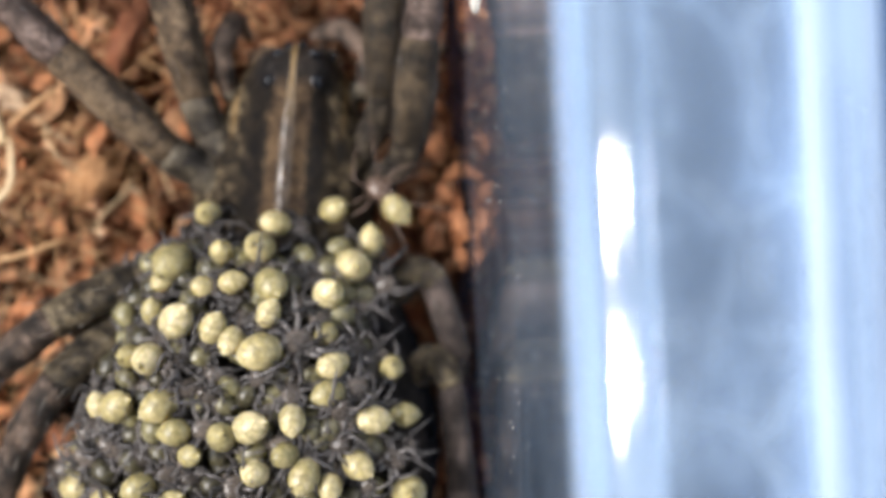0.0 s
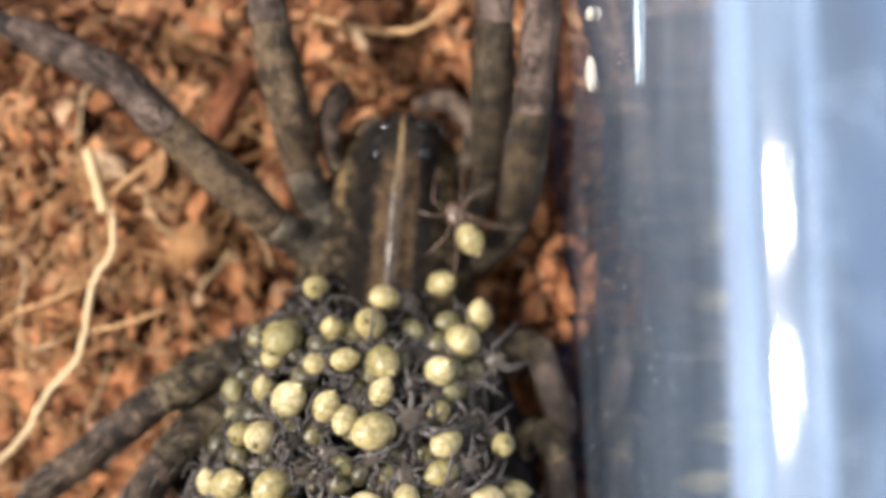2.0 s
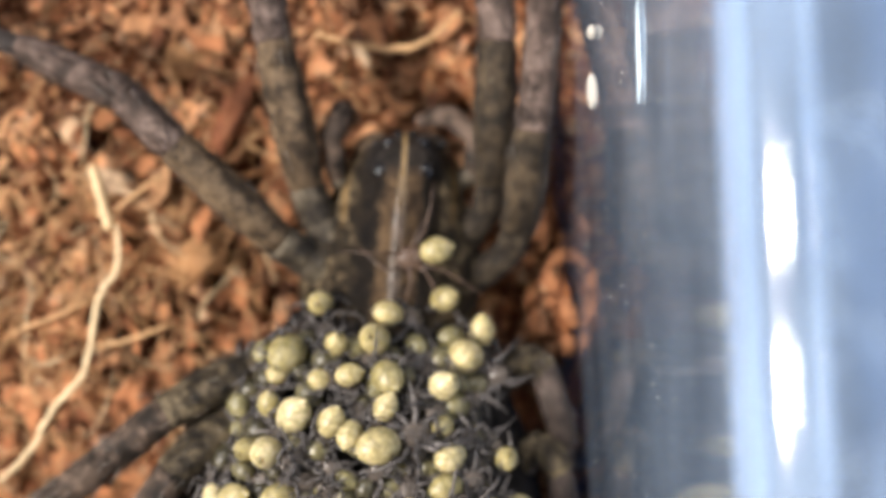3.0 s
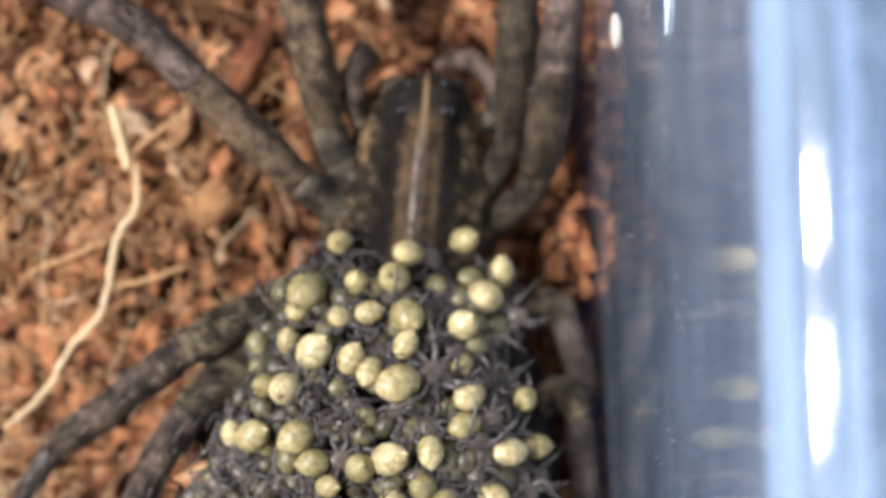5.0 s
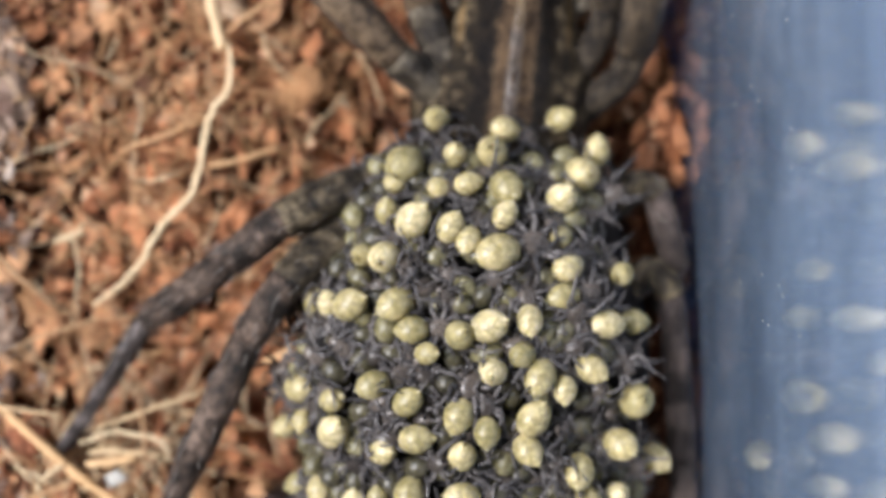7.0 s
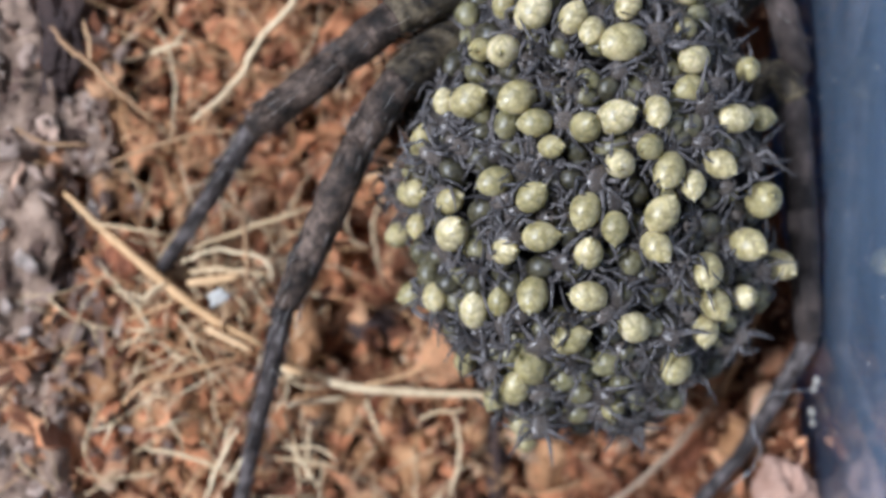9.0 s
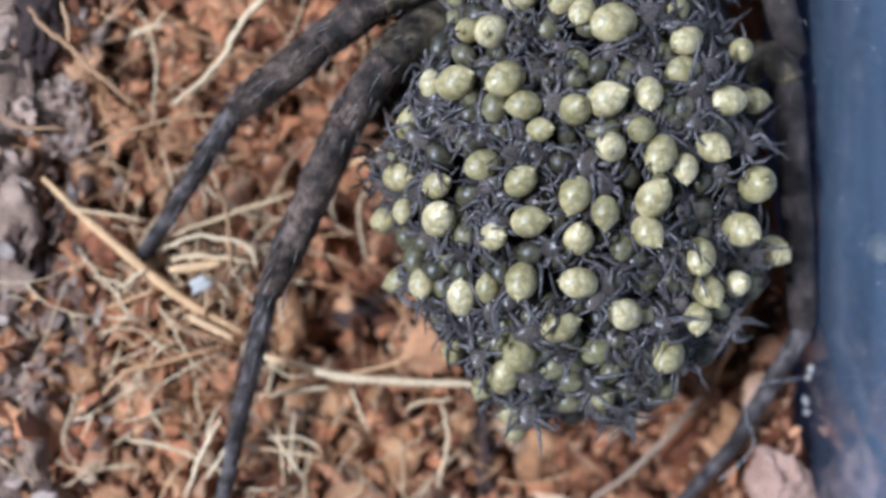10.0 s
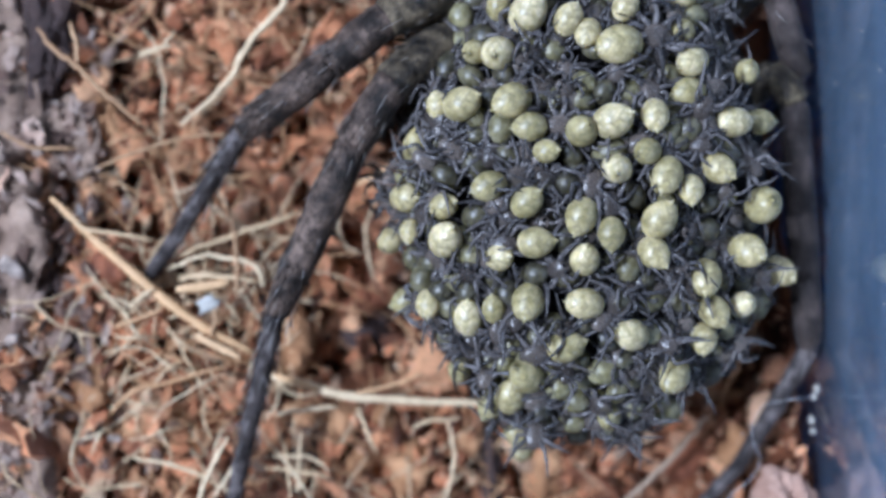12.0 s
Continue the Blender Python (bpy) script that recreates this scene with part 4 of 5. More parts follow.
def bark_piece(place, size, material, seed, label, turn=0.0):
    """A weathered slab of bark in layers, with loose flakes peeling off it."""
    x, y = place
    z = ground_height(x, y) + size[2] * 0.35
    rng = random.Random(int(seed * 7))
    spin = Euler((0.05 * math.sin(seed), 0.08 * math.cos(seed), radians(turn))).to_matrix()
    s = Shape().blob((0, 0, 0), (1, 1, 1), 0.0, level=5)
    for i, v in enumerate(s.verts):
        q = Vector(v)
        q = Vector((max(-0.8, min(0.8, q.x)) / 0.8, q.y, max(-0.55, min(0.55, q.z)) / 0.55))
        q = Vector((q.x * size[0], q.y * size[1], q.z * size[2]))
        edge = 0.5 * noise.noise(Vector((q.x * 0.4, q.y * 0.55, seed))) + 0.25 * noise.noise(Vector((q.x * 1.3, q.y * 1.5, seed)))
        q.x, q.y = q.x * (1 + 0.5 * edge), q.y * (1 + 0.3 * edge)
        layer = noise.noise(Vector((q.x * 0.9, q.y * 0.3, seed)))
        q.z += 0.7 * math.floor(layer * 6) / 6 + 0.28 * noise.noise(Vector((q.x * 2.2, q.y * 1.3, seed))) + 0.14 * noise.noise(q * 4.5)
        s.verts[i] = tuple(spin @ q + Vector((x, y, z)))
    base = thing("bark_lump", (x, y, z - size[2]), label, "bark", "bark chips in the coir")
    part("bark_body", s, material, base)
    loose = Shape()
    for _ in range(70):
        u, v = rng.uniform(-0.85, 0.85) * size[0], rng.uniform(-0.9, 0.9) * size[1]
        top = spin @ Vector((u, v, size[2] * rng.uniform(0.75, 1.25))) + Vector((x, y, z))
        long = rng.uniform(0.15, 0.6)
        ragged(loose, rng, top, long, long * rng.uniform(0.3, 0.8), Euler((rng.gauss(0, 0.5), rng.gauss(0, 0.5), rng.uniform(0, 6.28))).to_matrix())
    tagged(part("peeling_layer", loose, HUSK_GREY, base), "pale peeling layer of grey bark flakes", kind="stuff")


def flakes():
    """Thin ragged curved flakes of husk lying every way on the coir."""
    rng = random.Random(31)
    s = Shape()
    for number, least, most in ((260, 0.9, 1.8), (1200, 0.4, 1.1), (2600, 0.15, 0.45)):
        for _ in range(number):
            x, y = rng.uniform(-29, 12.0), rng.uniform(-29, 20)
            long = least + (most - least) * rng.random() ** 1.6
            if y > -1:
                long *= 0.7
            wide = long * rng.uniform(0.25, 0.7)
            turn = Euler((rng.gauss(0, 0.35), rng.gauss(0, 0.35), rng.uniform(0, 6.28))).to_matrix()
            ragged(s, rng, Vector((x, y, ground_height(x, y) + rng.uniform(-0.05, 0.6))), long, wide, turn)
    grey = Shape()
    for cx, cy, sx, sy, number in ((-18.6, -5.5, 0.9, 3.2, 110), (-18.6, -18.6, 1.2, 1.5, 55), (-19.6, -12.5, 0.7, 3.0, 70), (-15.6, -20.2, 0.6, 0.5, 10), (-19.0, 1.5, 1.0, 2.5, 50)):
        for _ in range(number):
            x, y = rng.gauss(cx, sx), rng.gauss(cy, sy)
            long = rng.uniform(0.15, 0.75)
            turn = Euler((rng.gauss(0, 0.45), rng.gauss(0, 0.45), rng.gauss(1.57, 0.7))).to_matrix()
            ragged(grey, rng, Vector((x, y, ground_height(x, y) + rng.uniform(0.3, 0.9))), long, long * rng.uniform(0.25, 0.6), turn)
    single("bark_flakes", grey, HUSK_GREY, (0, 0, 0), "greyish weathered bark flakes scattered beside the bark lumps", "flakes", kind="stuff")
    pale = Shape()
    ragged(pale, rng, Vector((-12.9, -14.2, 1.9)), 0.6, 0.4, Euler((0.2, -0.3, 0.5)).to_matrix())
    single("papery_flake", pale, SPECK, (-12.9, -14.2, 1.8), "pale grey papery flake caught among the rootlets", "flake")
    single("husk_flakes", s, FLAKE, (0, 0, 0), "thin ragged tan and orange husk flakes on the coir", "flakes", kind="stuff")


substrate()
crumbs()
flakes()
fine_fibres()
fibres()
chips()


# ---- the wolf spider ----
MID_X = 5.85


def dome(x, y):
    """Height of the brood's upper layer over the abdomen."""
    return 2.5 + 7.3 * math.sqrt(max(0.0, 1 - ((x - 4.0) / 9.5) ** 2 - ((y + 8.5) / 12.5) ** 2))


def dome_normal(x, y):
    e = 0.25
    return Vector((dome(x - e, y) - dome(x + e, y), dome(x, y - e) - dome(x, y + e), 2 * e)).normalized()


def carapace_shape():
    s, rings, rows, cols = Shape(), [], 34, 56
    for i in range(rows + 1):
        t = i / rows
        y = 10.75 - 11.6 * t
        round_front = math.sqrt(max(0.0, 1 - max(0.0, 1 - t / 0.13) ** 2))
        half = (2.4 + 2.0 * min(1.0, max(0.0, (t - 0.08) / 0.44)) ** 0.9) * (0.25 + 0.75 * round_front)
        if t > 0.62:
            half *= math.sqrt(max(0.02, 1 - ((t - 0.62) / 0.42) ** 2))
        top = 5.35 + 0.25 * math.sin(t * 3.1) - 1.3 * (1 - round_front) - (1.6 * ((t - 0.75) / 0.25) ** 2 if t > 0.75 else 0)
        low, ring = 2.6, []
        for j in range(cols + 1):
            u = -1 + 2 * j / cols
            z = low + (top - low) * (1 - abs(u) ** 2.3) ** 0.62
            z += 0.24 * math.exp(-((u * half / 0.42) ** 2)) * min(1.0, max(0.0, (t - 0.1) / 0.2)) * (t < 0.85)
            z -= 0.13 * math.exp(-(((abs(u) - 0.55 - 0.25 * (t - 0.4)) / 0.1) ** 2)) * (0.2 < t < 0.8)
            ring.append((MID_X - 1.1 * t + half * u, y, z))
        for j in range(cols, -1, -1):
            u = -1 + 2 * j / cols
            ring.append((MID_X - 1.1 * t + half * 0.96 * u, y, low - 0.9 * (1 - u * u) ** 0.5 - 0.02))
        rings.append(ring)
    return s.rings(rings)


def limb(points, radii, bow=0.0, seed=0.0, sides=14):
    """One leg segment, rounded at both ends, with radii given along it and a slight upward bow."""
    a, b = Vector(points[0]), Vector(points[1])
    over = (b - a).normalized() * 0.3
    a, b = a - over, b + over
    line, sizes, n = [], [], 18
    for i in range(n + 1):
        t = i / n
        p = a.lerp(b, t)
        p.z += bow * math.sin(math.pi * t)
        at = t * (len(radii) - 1)
        k = min(int(at), len(radii) - 2)
        r = radii[k] + (radii[k + 1] - radii[k]) * (at - k)
        edge = min(t, 1 - t) * (b - a).length
        r *= math.sqrt(max(0.3, 1 - max(0.0, 1 - edge / (0.4 * r)) ** 2 * 0.5)) if edge > 0.02 else 0.5
        line.append(p)
        sizes.append(r)
    return Shape().tube(line, sizes, sides, 0.09, seed, 0.92)


def bristles(points, radii, seed, number, long=1.0, thick=0.022):
    """Stiff hairs leaning along a leg."""
    rng = random.Random(seed)
    s = Shape()
    for _ in range(number):
        k = rng.choice([3, 4, 5, 5, 4, 2]) if len(points) > 6 else 0
        a, b = Vector(points[k]), Vector(points[k + 1])
        t = rng.random()
        ahead = (b - a).normalized()
        side = ahead.cross(Vector((0, 0, 1))).normalized()
        over = side.cross(ahead)
        ang = rng.uniform(-0.3, 3.4)
        out = side * math.cos(ang) + over * math.sin(ang)
        root = a.lerp(b, t) + out * radii[k] * 0.97
        tip = root + (ahead * rng.uniform(0.5, 1.0) + out * rng.uniform(0.08, 0.36)) * long * rng.uniform(0.45, 1.15)
        tip.x = min(tip.x, wall_at(tip.y, tip.z) - 0.05)
        s.tube([root, root.lerp(tip, 0.5), tip], [thick, thick * 0.75, thick * 0.25], 3)
    return s


LEGS = {
    "fore_l": [(3.1, 4.8, 3.2), (1.8, 6.5, 3.8), (1.2, 8.1, 4.2), (-0.2, 14.8, 5.8), (-0.7, 17.7, 5.6), (-1.5, 23.4, 3.5), (-2.1, 28.1, 1.2), (-2.3, 29.7, 0.6)],
    "second_l": [(3.1, 3.7, 3.0), (1.2, 4.8, 4.0), (0.0, 5.6, 4.6), (-4.7, 10.0, 6.0), (-6.9, 12.3, 5.6), (-11.8, 14.7, 4.0), (-17.3, 17.0, 1.6), (-19.9, 17.4, 0.6)],
    "third_l": [(1.2, 1.1, 3.2), (0.0, 0.5, 4.3), (-0.8, 0.2, 4.6), (-5.2, -2.0, 6.3), (-7.4, -3.8, 6.0), (-11.2, -6.6, 4.6), (-14.2, -11.1, 2.2), (-15.8, -13.2, 0.7)],
    "hind_l": [(1.0, -1.4, 3.2), (-0.9, -1.7, 4.3), (-1.8, -2.1, 4.8), (-4.9, -4.7, 6.6), (-6.5, -7.2, 6.2), (-9.8, -14.5, 5.0), (-11.3, -21.0, 2.6), (-12.2, -25.4, 0.7)],
    "fore_r": [(8.3, 5.0, 3.2), (9.6, 7.0, 3.9), (9.9, 8.3, 4.4), (10.0, 14.8, 6.0), (9.9, 17.9, 6.0), (9.7, 23.7, 3.8), (9.7, 28.3, 1.3), (9.8, 29.9, 0.6)],
    "second_r": [(9.0, 3.7, 3.2), (10.7, 5.0, 4.0), (11.1, 6.1, 4.6), (11.5, 10.6, 6.6), (11.9, 13.2, 6.5), (12.5, 18.6, 5.3), (12.1, 23.8, 2.8), (11.9, 26.5, 1.0)],
    "third_r": [(7.9, -0.9, 3.0), (9.4, -1.3, 3.0), (10.1, -1.2, 3.5), (11.45, 0.15, 4.7), (12.15, -0.45, 5.3), (13.2, -3.9, 4.9), (13.5, -5.2, 2.2), (13.4, -5.8, 0.4)],
    "hind_r": [(8.5, -3.9, 3.0), (10.0, -5.2, 3.0), (10.6, -5.3, 3.6), (12.1, -3.9, 5.0), (12.8, -5.1, 5.6), (13.92, -16.1, 4.5), (11.3, -21.6, 2.6), (8.6, -25.2, 0.9)],
}


def wolf_spider():
    mother = thing("wolf_spider", (MID_X, 0, 0), "large brown wolf spider carrying a brood, standing on coir", "spider")
    shield = part("carapace", carapace_shape(), CARAPACE, mother, "dark brown carapace with a pale middle stripe")
    for x, y, z, r in [(4.7, 8.8, 5.0, 0.46), (6.76, 8.8, 5.0, 0.46), (5.1, 10.1, 4.72, 0.36), (5.55, 10.6, 4.4, 0.22), (6.2, 10.6, 4.4, 0.22), (6.7, 10.1, 4.72, 0.36), (4.45, 10.1, 4.3, 0.2), (7.6, 10.1, 4.3, 0.2)]:
        part("eye", Shape().blob((x, y, z), (r, r, r * 0.9), level=3), EYE, shield, "glossy black eye")
    body = Shape().blob((4.0, -8.5, 2.5), (8.4, 11.8, 6.1), 0.03, 2.0, 3.0, 5)
    body.verts = [(x, y, max(z, 0.35 + 0.2 * noise.noise(Vector((x, y, 0))))) for x, y, z in body.verts]
    part("abdomen", body, BELLY, mother, "dark hairy abdomen hidden under the brood")
    part("waist", limb([(5.6, 0.6, 3.2), (5.2, -1.6, 3.4)], [1.0, 0.9, 1.2]), BELLY, mother)
    part("sternum", Shape().blob((MID_X, 4.6, 2.4), (3.2, 4.2, 1.0), level=3), BELLY, mother)
    for sx in (-1, 1):
        part("chelicera", Shape().blob((MID_X - 0.1 + sx * 1.2, 9.85, 2.9), (1.15, 0.95, 1.3), 0.06, 1.5, 1.0, 4), FEMUR, mother)
    palps = [[(3.7, 8.0, 3.2), (2.7, 8.5, 3.8), (2.4, 10.4, 4.6), (2.9, 11.8, 3.9), (3.5, 11.5, 2.2)],
             [(8.0, 8.0, 3.2), (9.1, 8.8, 3.4), (9.2, 10.5, 3.8), (8.0, 11.6, 3.2), (6.8, 11.5, 1.8)]]
    for k, p in enumerate(palps):
        palp = part("pedipalp", limb(p[1:3], [0.4, 0.48, 0.45], 0.1, k), HIND, mother)
        part("palp_base", limb(p[0:2], [0.5, 0.5], 0, k + 1.0), COXA, palp)
        part("palp_tibia", limb(p[2:4], [0.52, 0.58, 0.5], 0.1, k + 2.0), HIND, palp)
        part("palp_tip", limb(p[3:5], [0.48, 0.5, 0.25], 0, k + 3.0), HIND, palp)
    for k, p in enumerate(LEGS.values()):
        rear = k % 4 >= 2
        tight = k >= 6
        # legs 4 and 5, right front, take the shaded copies of the hides
        leg = part("leg", limb(p[2:4], [0.7, 0.8, 0.75, 0.7] if tight else [0.8, 1.0, 1.0, 0.86], 0.25, k * 2.0), MOTTLED if rear else SHADED_FEMUR if k in (4, 5) else FEMUR, mother, "mottled olive-brown leg")
        part("coxa", limb(p[0:2], [0.72, 0.78, 0.72] if k in (4, 5) else [0.95, 0.98, 0.9], 0.1, k + 0.3), SHADED_COXA if k in (4, 5) else COXA, leg, "mottled grey-brown hip joint")
        part("trochanter", limb(p[1:3], [0.7, 0.76, 0.76] if k in (4, 5) else [0.84, 0.9, 0.9], 0.05, k + 0.6), SHADED_COXA if k in (4, 5) else COXA, leg)
        part("patella", limb(p[3:5], [0.6, 0.7, 0.66] if tight else [0.8, 0.84, 0.74] if rear else [0.84, 0.88, 0.82], 0.12, k + 0.9), KNEE if tight else HIND if rear else SHIN, leg)
        part("tibia", limb(p[4:6], [0.66, 0.7, 0.7, 0.6] if tight else [0.68, 0.8, 0.74, 0.56] if rear else [0.82, 0.86, 0.8, 0.64], 0.1, k + 1.2), WALL_SHIN if tight else HIND if rear else SHIN, leg)
        part("metatarsus", limb(p[5:7], [0.46, 0.42, 0.4, 0.35] if rear else [0.56, 0.5, 0.46, 0.4], 0.05, k + 1.5), FOOT, leg)
        part("tarsus", limb(p[6:8], [0.38, 0.36, 0.24], 0.0, k + 1.8), FOOT, leg)
        slim = 0.76 if tight else 0.86 if rear else 1.0
        part("bristles", bristles(p, [0.9, 0.85, 0.95, 0.85 * slim, 0.8 * slim, 0.5, 0.35], k + 40, 5 if tight else 80 if rear else 20, 1.5, 0.015), HAIR, leg, "stiff pale bristles")
        part("fur", bristles(p, [1.05, 0.95, 1.08, 0.92 * slim, 0.88 * slim, 0.5, 0.36], k + 60, 350 if tight else 900, 0.6, 0.02), FUR, leg, "short brown fur")


wolf_spider()


# ---- the brood on its back ----
def spiderling(seed, label, skin, reach=1.0, lifted=1.0, eyed=False, spread=1.0, slim=1.0, hide=None):
    """One young spider about the origin, its head towards +y; the abdomen measures 1 mm across."""
    rng = random.Random(seed)
    root = thing("spiderling", (0, 0, 0), label, "spiderling", "spiderlings on the spider's back")
    body, rings, rear = Shape(), [], (0.55, 0.62, 0.7)[seed % 3]
    for i in range(15):
        t = i / 14
        y = 0.6 - 1.3 * t
        r = 0.5 * max(0.0, math.sin(math.pi * t ** 0.9)) ** (0.52 if t < 0.45 else rear) + 0.02 * t
        rings.append([(r * math.cos(a), y, r * 0.94 * math.sin(a)) for a in (2 * math.pi * j / 16 for j in range(16))])
    for y, r in ((-0.72, 0.05), (-0.75, 0.02)):  # the spinnerets
        rings.append([(r * math.cos(a), y, r * math.sin(a)) for a in (2 * math.pi * j / 16 for j in range(16))])
    part("abdomen", body.rings(rings), skin, root)
    head = Shape().blob((0, 1.0, -0.1), (0.4, 0.54, 0.26), 0.12, 2.0, seed, 3)
    shield = part("head", head, hide or BROOD_HEAD, root, "grey-brown translucent head")
    for side in (-1, 1) if eyed else ():
        part("eye", Shape().blob((side * 0.14, 1.36, 0.05), (0.1, 0.09, 0.09), level=2), EYE, shield, "black eye")
    for side in (-1, 1):
        for k in range(4):
            a = radians((62, 24, -20, -60)[k] + rng.uniform(-18, 18))
            long = (1.35, 1.15, 1.1, 1.5)[k] * reach * rng.uniform(0.85, 1.15)
            lift = rng.uniform(0.05, 0.34 + 0.3 * (seed % 2)) * lifted
            p0 = Vector((side * 0.24, 1.0 + (0.22, 0.08, -0.06, -0.18)[k], -0.1))
            way = Vector((side * math.cos(a), math.sin(a), 0))
            knee = p0 + way * long * 0.34 + Vector((0, 0, lift))
            fold = side * radians((55, 30, -35, -55)[k] * spread + rng.uniform(-60, 60))
            curl = Euler((0, 0, fold)).to_matrix() @ way
            ankle = knee + curl * long * 0.36 + Vector((0, 0, -lift * 0.4))
            toe = ankle + (Euler((0, 0, fold * 0.25)).to_matrix() @ curl) * long * 0.34 + Vector((0, 0, -lift * 0.7))
            line = [p0, p0.lerp(knee, 0.3) + Vector((0, 0, 0.06)), p0.lerp(knee, 0.75) + Vector((0, 0, 0.06)), knee, knee.lerp(ankle, 0.15), knee.lerp(ankle, 0.7), ankle, ankle.lerp(toe, 0.5), toe]
            part("leg", Shape().tube(line, [r * slim for r in (0.075, 0.095, 0.085, 0.06, 0.08, 0.07, 0.05, 0.042, 0.02)], 7), hide or BROOD_LEG, root)
    return root


def stand(x, y, z, heading, size, lean=-12.0):
    """Pose of a spiderling whose abdomen centre is at x, y, z on the dome, its back along the dome's normal."""
    up = dome_normal(x, y)
    up = (up + Vector((0, 0, 0.8))).normalized()
    turn = Vector((0, 0, 1)).rotation_difference(up).to_matrix().to_4x4()
    spin = Euler((radians(lean), 0, radians(heading))).to_matrix().to_4x4()
    return Matrix.Translation(Vector((x, y, z)) * MM) @ turn @ spin @ Matrix.Scale(size, 4)


# x, y, abdomen width, heading and lean of the young ones in the top layer, from the neck to the rear
BROOD_NECK = [
    (7.5, 2.9, 1.18, 40, -60), (1.8, 2.8, 1.12, 0, -60), (4.9, 2.3, 1.12, 270, -22), (9.2, 1.4, 1.15, 195, -38), (4.2, 1.2, 1.37, 300, -70), (2.5, 1, 1, 160, -70),
    (0.3, 0.6, 1.66, 340, -38), (8.3, 0.3, 1.6, 350, -70), (-0.1, -0.2, 1, 340, -38), (3, -0.3, 0.98, 100, -8), (4.7, -0.4, 1.38, 30, -38), (1.8, -0.5, 0.94, 270, -38),
    (7.2, -0.9, 1.29, 140, -70), (-0.5, -1.6, 0.99, 170, -38), (4.6, -1.7, 1.02, 150, -22)]
BROOD_SHOULDER = [
    (0.6, -2, 1.47, 130, -38), (2.2, -2.3, 1.12, 150, -22), (7.1, -2.6, 0.98, 300, -46), (3, -2.8, 1.07, 340, -22), (4.3, -3.3, 1.54, 285, -8), (-1.5, -3.5, 1.03, 340, -70),
    (-0.6, -3.6, 1.4, 350, -70), (7.4, -3.9, 1.22, 300, -18), (10, -4.2, 1.03, 250, -70), (7.2, -5.2, 1.17, 280, -8), (-0.1, -5.6, 1.38, 300, -22), (-2.1, -5.7, 1.35, 110, -22),
    (-3, -5.7, 0.94, 180, -8), (5.6, -6.2, 1.11, 0, -22), (10.5, -6.3, 1.04, 90, -18), (9.1, -6.4, 1.19, 90, -8)]
BROOD_BACK = [
    (3.8, -6.5, 1.37, 110, -38), (0.6, -6.7, 1.14, 275, -8), (2.6, -6.9, 1.25, 140, -70), (1.2, -7.7, 0.95, 90, -38), (5.3, -7.7, 1.06, 290, -38),
    (8.4, -8.3, 1.18, 48, -38), (4, -8.4, 1.21, 330, -70), (6.1, -8.6, 1.34, 338, -22), (-1, -9.1, 1.19, 290, -22), (7.2, -9.2, 1.02, 355, -22), (-4.3, -9.5, 1.19, 90, -22),
    (10.7, -9.8, 1.51, 240, -70), (0.4, -9.8, 1.14, 130, -22), (-2.8, -9.9, 1.04, 110, -22), (2.6, -10.3, 1.25, 340, -8)]
BROOD_FLANK = [
    (5.8, -10.5, 1.33, 150, -22), (-4.1, -10.9, 0.85, 0, -22), (3.8, -11, 1.09, 0, -8), (-2.7, -11.3, 1.39, 140, -38), (-4.8, -11.3, 1.12, 0, -70), (0.8, -11.4, 1.23, 96, -8),
    (9.9, -11.7, 1.37, 40, -70), (5.6, -11.8, 1.2, 35, -38), (-0.6, -12, 1.13, 100, -46), (2.8, -12.1, 1.18, 180, -38), (12, -12.6, 1.26, 20, -70), (8, -12.8, 1.32, 340, -38),
    (0.6, -13.8, 1.29, 350, -38), (2.9, -13.9, 1.24, 262, -8), (-4.1, -13.9, 1.12, 290, -38), (9.9, -14, 1.12, 190, -70)]
BROOD_REAR = [
    (-3.3, -14, 1.07, 10, -30), (-0.7, -14.2, 0.97, 185, -8), (8.5, -14.2, 1.19, 22, -38), (-1.7, -14.6, 1.22, 180, -8), (4.9, -15.2, 1.26, 247, -22), (8.2, -15.4, 1.15, 340, -38),
    (2.2, -15.7, 1.28, 110, -8), (-1.9, -16.8, 0.96, 350, -8), (0.8, -17, 1.41, 220, -38), (7, -17, 1.3, 305, -38), (0.2, -18, 1.3, 170, -18), (-0.5, -18.4, 1.07, 330, -38),
    (4.4, -18.8, 1.01, 300, -70), (0.9, -19.7, 1.21, 240, -30), (1.2, -20.6, 1.12, 270, -70)]


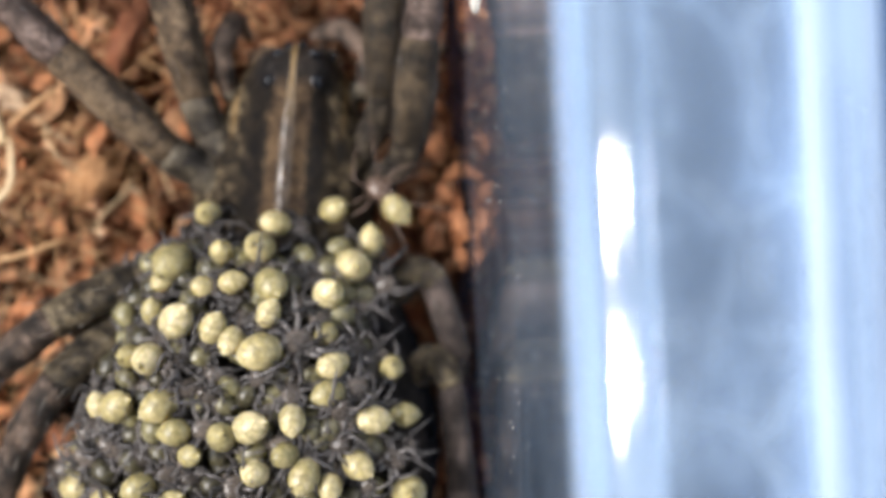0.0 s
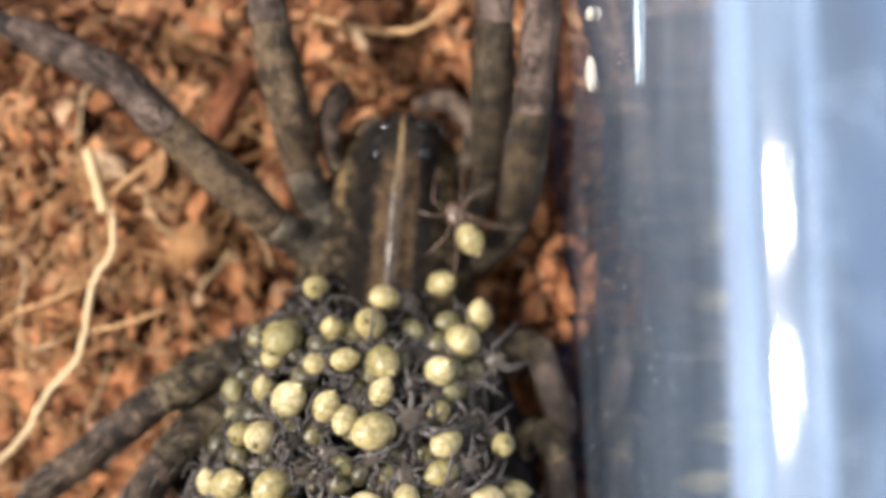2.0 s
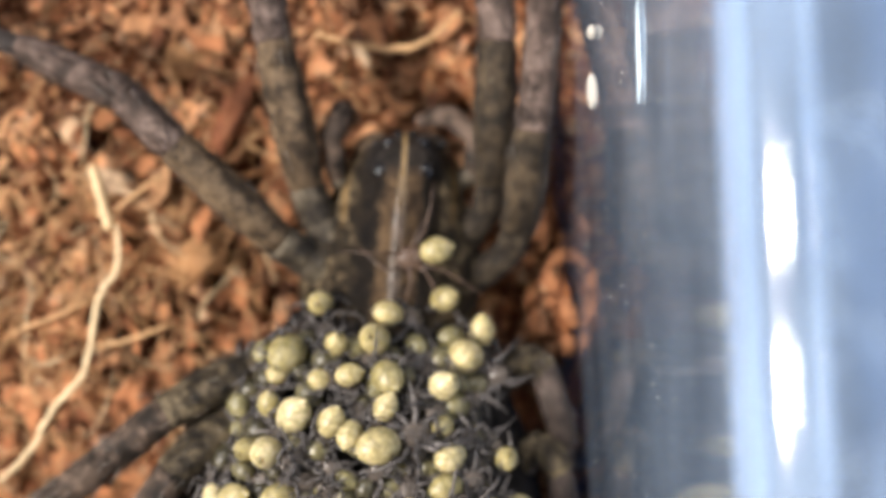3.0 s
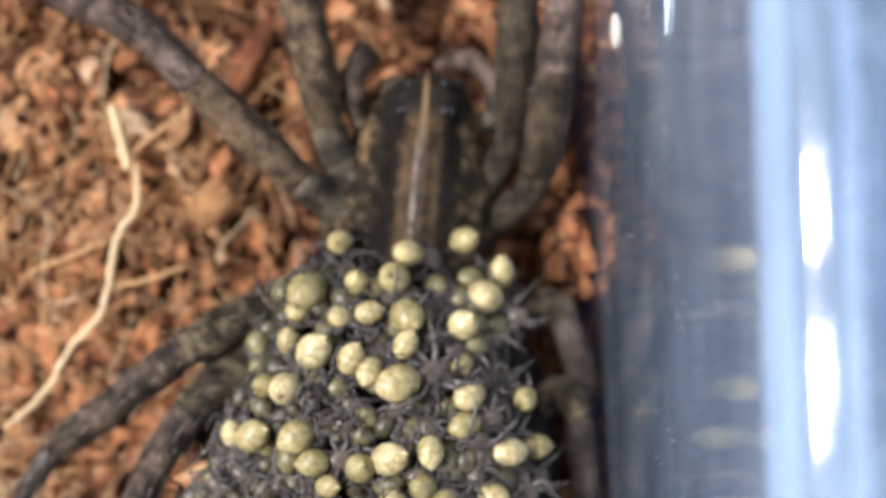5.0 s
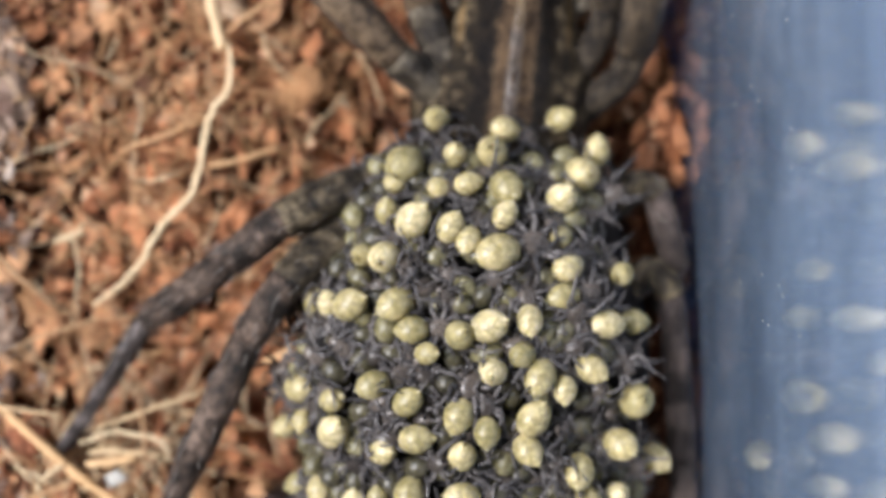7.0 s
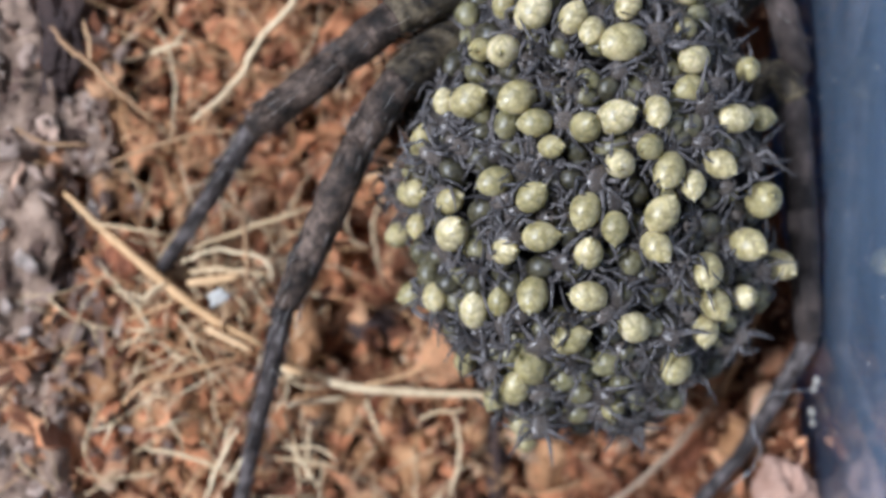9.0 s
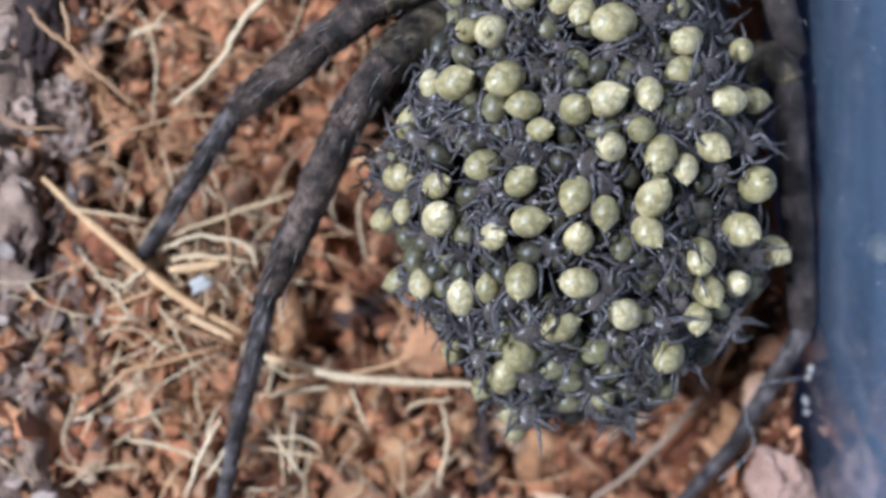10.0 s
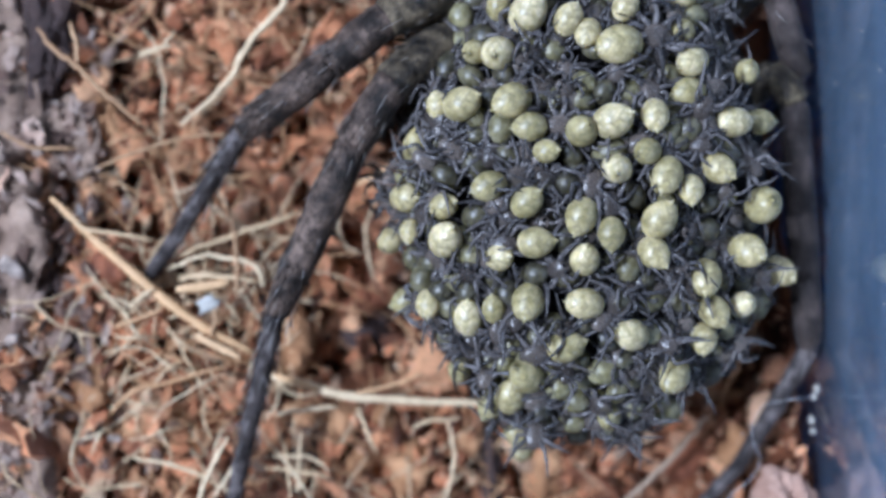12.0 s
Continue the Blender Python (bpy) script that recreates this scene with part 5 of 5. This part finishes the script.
def brood():
    rng = random.Random(21)
    label = "tiny spiderling with a pale olive-yellow abdomen clinging to its mother"
    kinds = [spiderling(100 + k, label, BROOD_SKIN, 1.0, 0.7) for k in range(8)]
    under = [spiderling(200 + k, "tiny translucent spiderling packed beneath the others, its abdomen coloured for the shade there", SHADED_SKIN, 1.05, 0.8, k < 2) for k in range(6)]
    unused = kinds + under

    def place(m, family):
        left = [k for k in family if k in unused]
        if left:
            unused.remove(left[0])
            left[0].matrix_basis = m
        else:
            kind = rng.choice(family)
            copy_thing(kind, m @ Matrix.Scale(1 / kind.scale.x, 4))

    top = BROOD_NECK + BROOD_SHOULDER + BROOD_BACK + BROOD_FLANK + BROOD_REAR
    for x, y, width, heading, lean in top:
        z = max(dome(x, y), 5.5 if y > 1 else 3.2) + rng.uniform(-0.1, 0.15) + (0.3 if x > 9 else 0)
        place(stand(x, y, z, heading, width * 1.05, lean), kinds)
    low = []
    while len(low) < 185:
        a, r = rng.uniform(0, 6.283), math.sqrt(rng.random()) * 0.95
        x, y = 4.0 + 8.8 * r * math.cos(a), -8.5 + 11.9 * r * math.sin(a)
        if x > 8.9 + 0.36 * max(0.0, -5.5 - y) or y > 1.2:
            continue
        if min(math.hypot(x - p[0], y - p[1]) for p in top) < 0.7 or (low and min(math.hypot(x - p[0], y - p[1]) for p in low) < 0.68):
            continue
        low.append((x, y))
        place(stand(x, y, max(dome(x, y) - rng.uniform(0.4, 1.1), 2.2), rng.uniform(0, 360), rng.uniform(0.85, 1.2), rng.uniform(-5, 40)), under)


brood()
wanderer = spiderling(77, "spiderling crawling over its mother's carapace and down her flank", BROOD_SKIN, 1.6, 1.2, False, 0.35, 0.62, BROWN_LEG)

# ---- small things on the wall ----
def wall_bits():
    group = "pale specks on the tub wall"
    for x, y, z, a, b in [(13.52, 14.42, 10.6, 0.4, 0.32), (13.68, 12.0, 9.6, 0.42, 0.8)]:
        single("pale_speck", Shape().blob((x, y, z), (0.22, b, a), 0.05, 1.5, y, 3), SPECK, (x, y, z), "chalky white oval speck stuck to the clear wall", "speck", group)
    for x, y, z, r in [(14.58, -18.0, 3.6, 0.26), (14.57, -18.4, 3.3, 0.2), (14.6, -19.5, 2.9, 0.25), (14.62, -20.0, 3.0, 0.18)]:
        single("pale_speck", Shape().blob((x, y, z), (0.08, r * 0.8, r), 0.25, 1.8, y, 3), SPECK, (x, y, z), "small white crumb caught in silk on the wall", "speck", group)
    # a bright highlight on the wall, added as a solid pale streak
    single("water_streak", Shape().blob((13.88, 12.6, 17.9), (0.08, 1.9, 0.22), 0.25, 2.0, 3.0, 3, Euler((0.13, 0, 0.037)).to_matrix()), GLEAM, (13.88, 12.6, 17.9), "thin pale-blue highlight on the clear wall, built as a solid streak", "streak")
    rng = random.Random(8)
    s = Shape()
    for _ in range(170):
        r = rng.uniform(0.02, 0.055)
        y, z = rng.uniform(-27, 19), rng.uniform(2, 27)
        s.blob((wall_at(y, z) - 0.01, y, z), (0.02, r, r), 0, 1, 0, 1)
    single("dust", s, SPECK, (WALL_X, 0, 10), "fine white dust specks on the clear wall", "dust", kind="stuff")
    silk = [(14.5, -18.2, 3.8), (13.8, -18.3, 4.6), (13.0, -18.36, 4.8), (11.75, -18.6, 4.8), (11.24, -19.35, 4.8), (11.27, -20.27, 4.8), (11.58, -20.96, 4.8), (11.2, -21.9, 4.6), (10.2, -22.9, 4.0)]
    line = smooth_line(silk, 8)
    single("silk_thread", Shape().tube(line, [0.009] * len(line), 5), SILK, silk[3], "loose white silk thread trailing from the wall", "silk")


wall_bits()


# ---- the crawling spiderling ----
def motions():
    rows = [
        (0.0, 10.4, 2.9, 5.3, 40), (0.5, 10.0, 3.0, 5.4, 45), (0.9, 9.4, 3.1, 5.5, 15), (1.1, 9.4, 4.0, 5.5, 0), (1.5, 9.4, 4.4, 5.5, 15),
        (1.9, 8.9, 4.8, 5.6, 26), (2.3, 8.7, 5.2, 5.7, 48), (2.5, 8.5, 5.2, 5.8, 80), (2.7, 8.0, 5.3, 5.9, 95), (3.4, 5.9, 4.6, 6.3, 110), (4.3, 3.5, 3.3, 6.2, 120),
        (4.6, 2.2, 2.6, 6.1, 130), (4.9, 0.7, 0.8, 6.3, 145), (5.2, -0.2, 0.1, 6.3, 140), (5.5, -1.5, -1.2, 6.2, 140), (6.0, -2.4, -2.9, 6.1, 160),
        (6.5, -3.2, -4.6, 6.2, 165), (7.0, -3.5, -5.6, 6.3, 175), (7.5, -3.8, -7.3, 6.2, 180), (9.3, -3.8, -7.4, 6.3, 185), (12.0, -3.8, -7.4, 6.3, 185)]
    legs = [ob for ob in wanderer.children if ob.name.startswith("leg")]
    for k, leg in enumerate(legs):
        side = -1 if k < 4 else 1
        hip = Vector((side * 0.2, 0.93, -0.15)) * MM
        steps = []
        for n in range(31):
            swing = 14.0 * math.sin(n * 1.9 + k * 2.4)
            lift = 6.0 * math.cos(n * 1.9 + k * 2.4)
            steps.append((n * 0.25, Matrix.Translation(hip) @ pose(0, 0, 0, 0, side * lift, swing) @ Matrix.Translation(-hip)))
        walk(leg, steps + [(12.0, steps[-1][1])])
    walk(wanderer, [(t, pose(x * MM, y * MM, z * MM, -8, 0, a)) for t, x, y, z, a in rows])


wanderer.scale = (1.25, 1.25, 1.25)
motions()
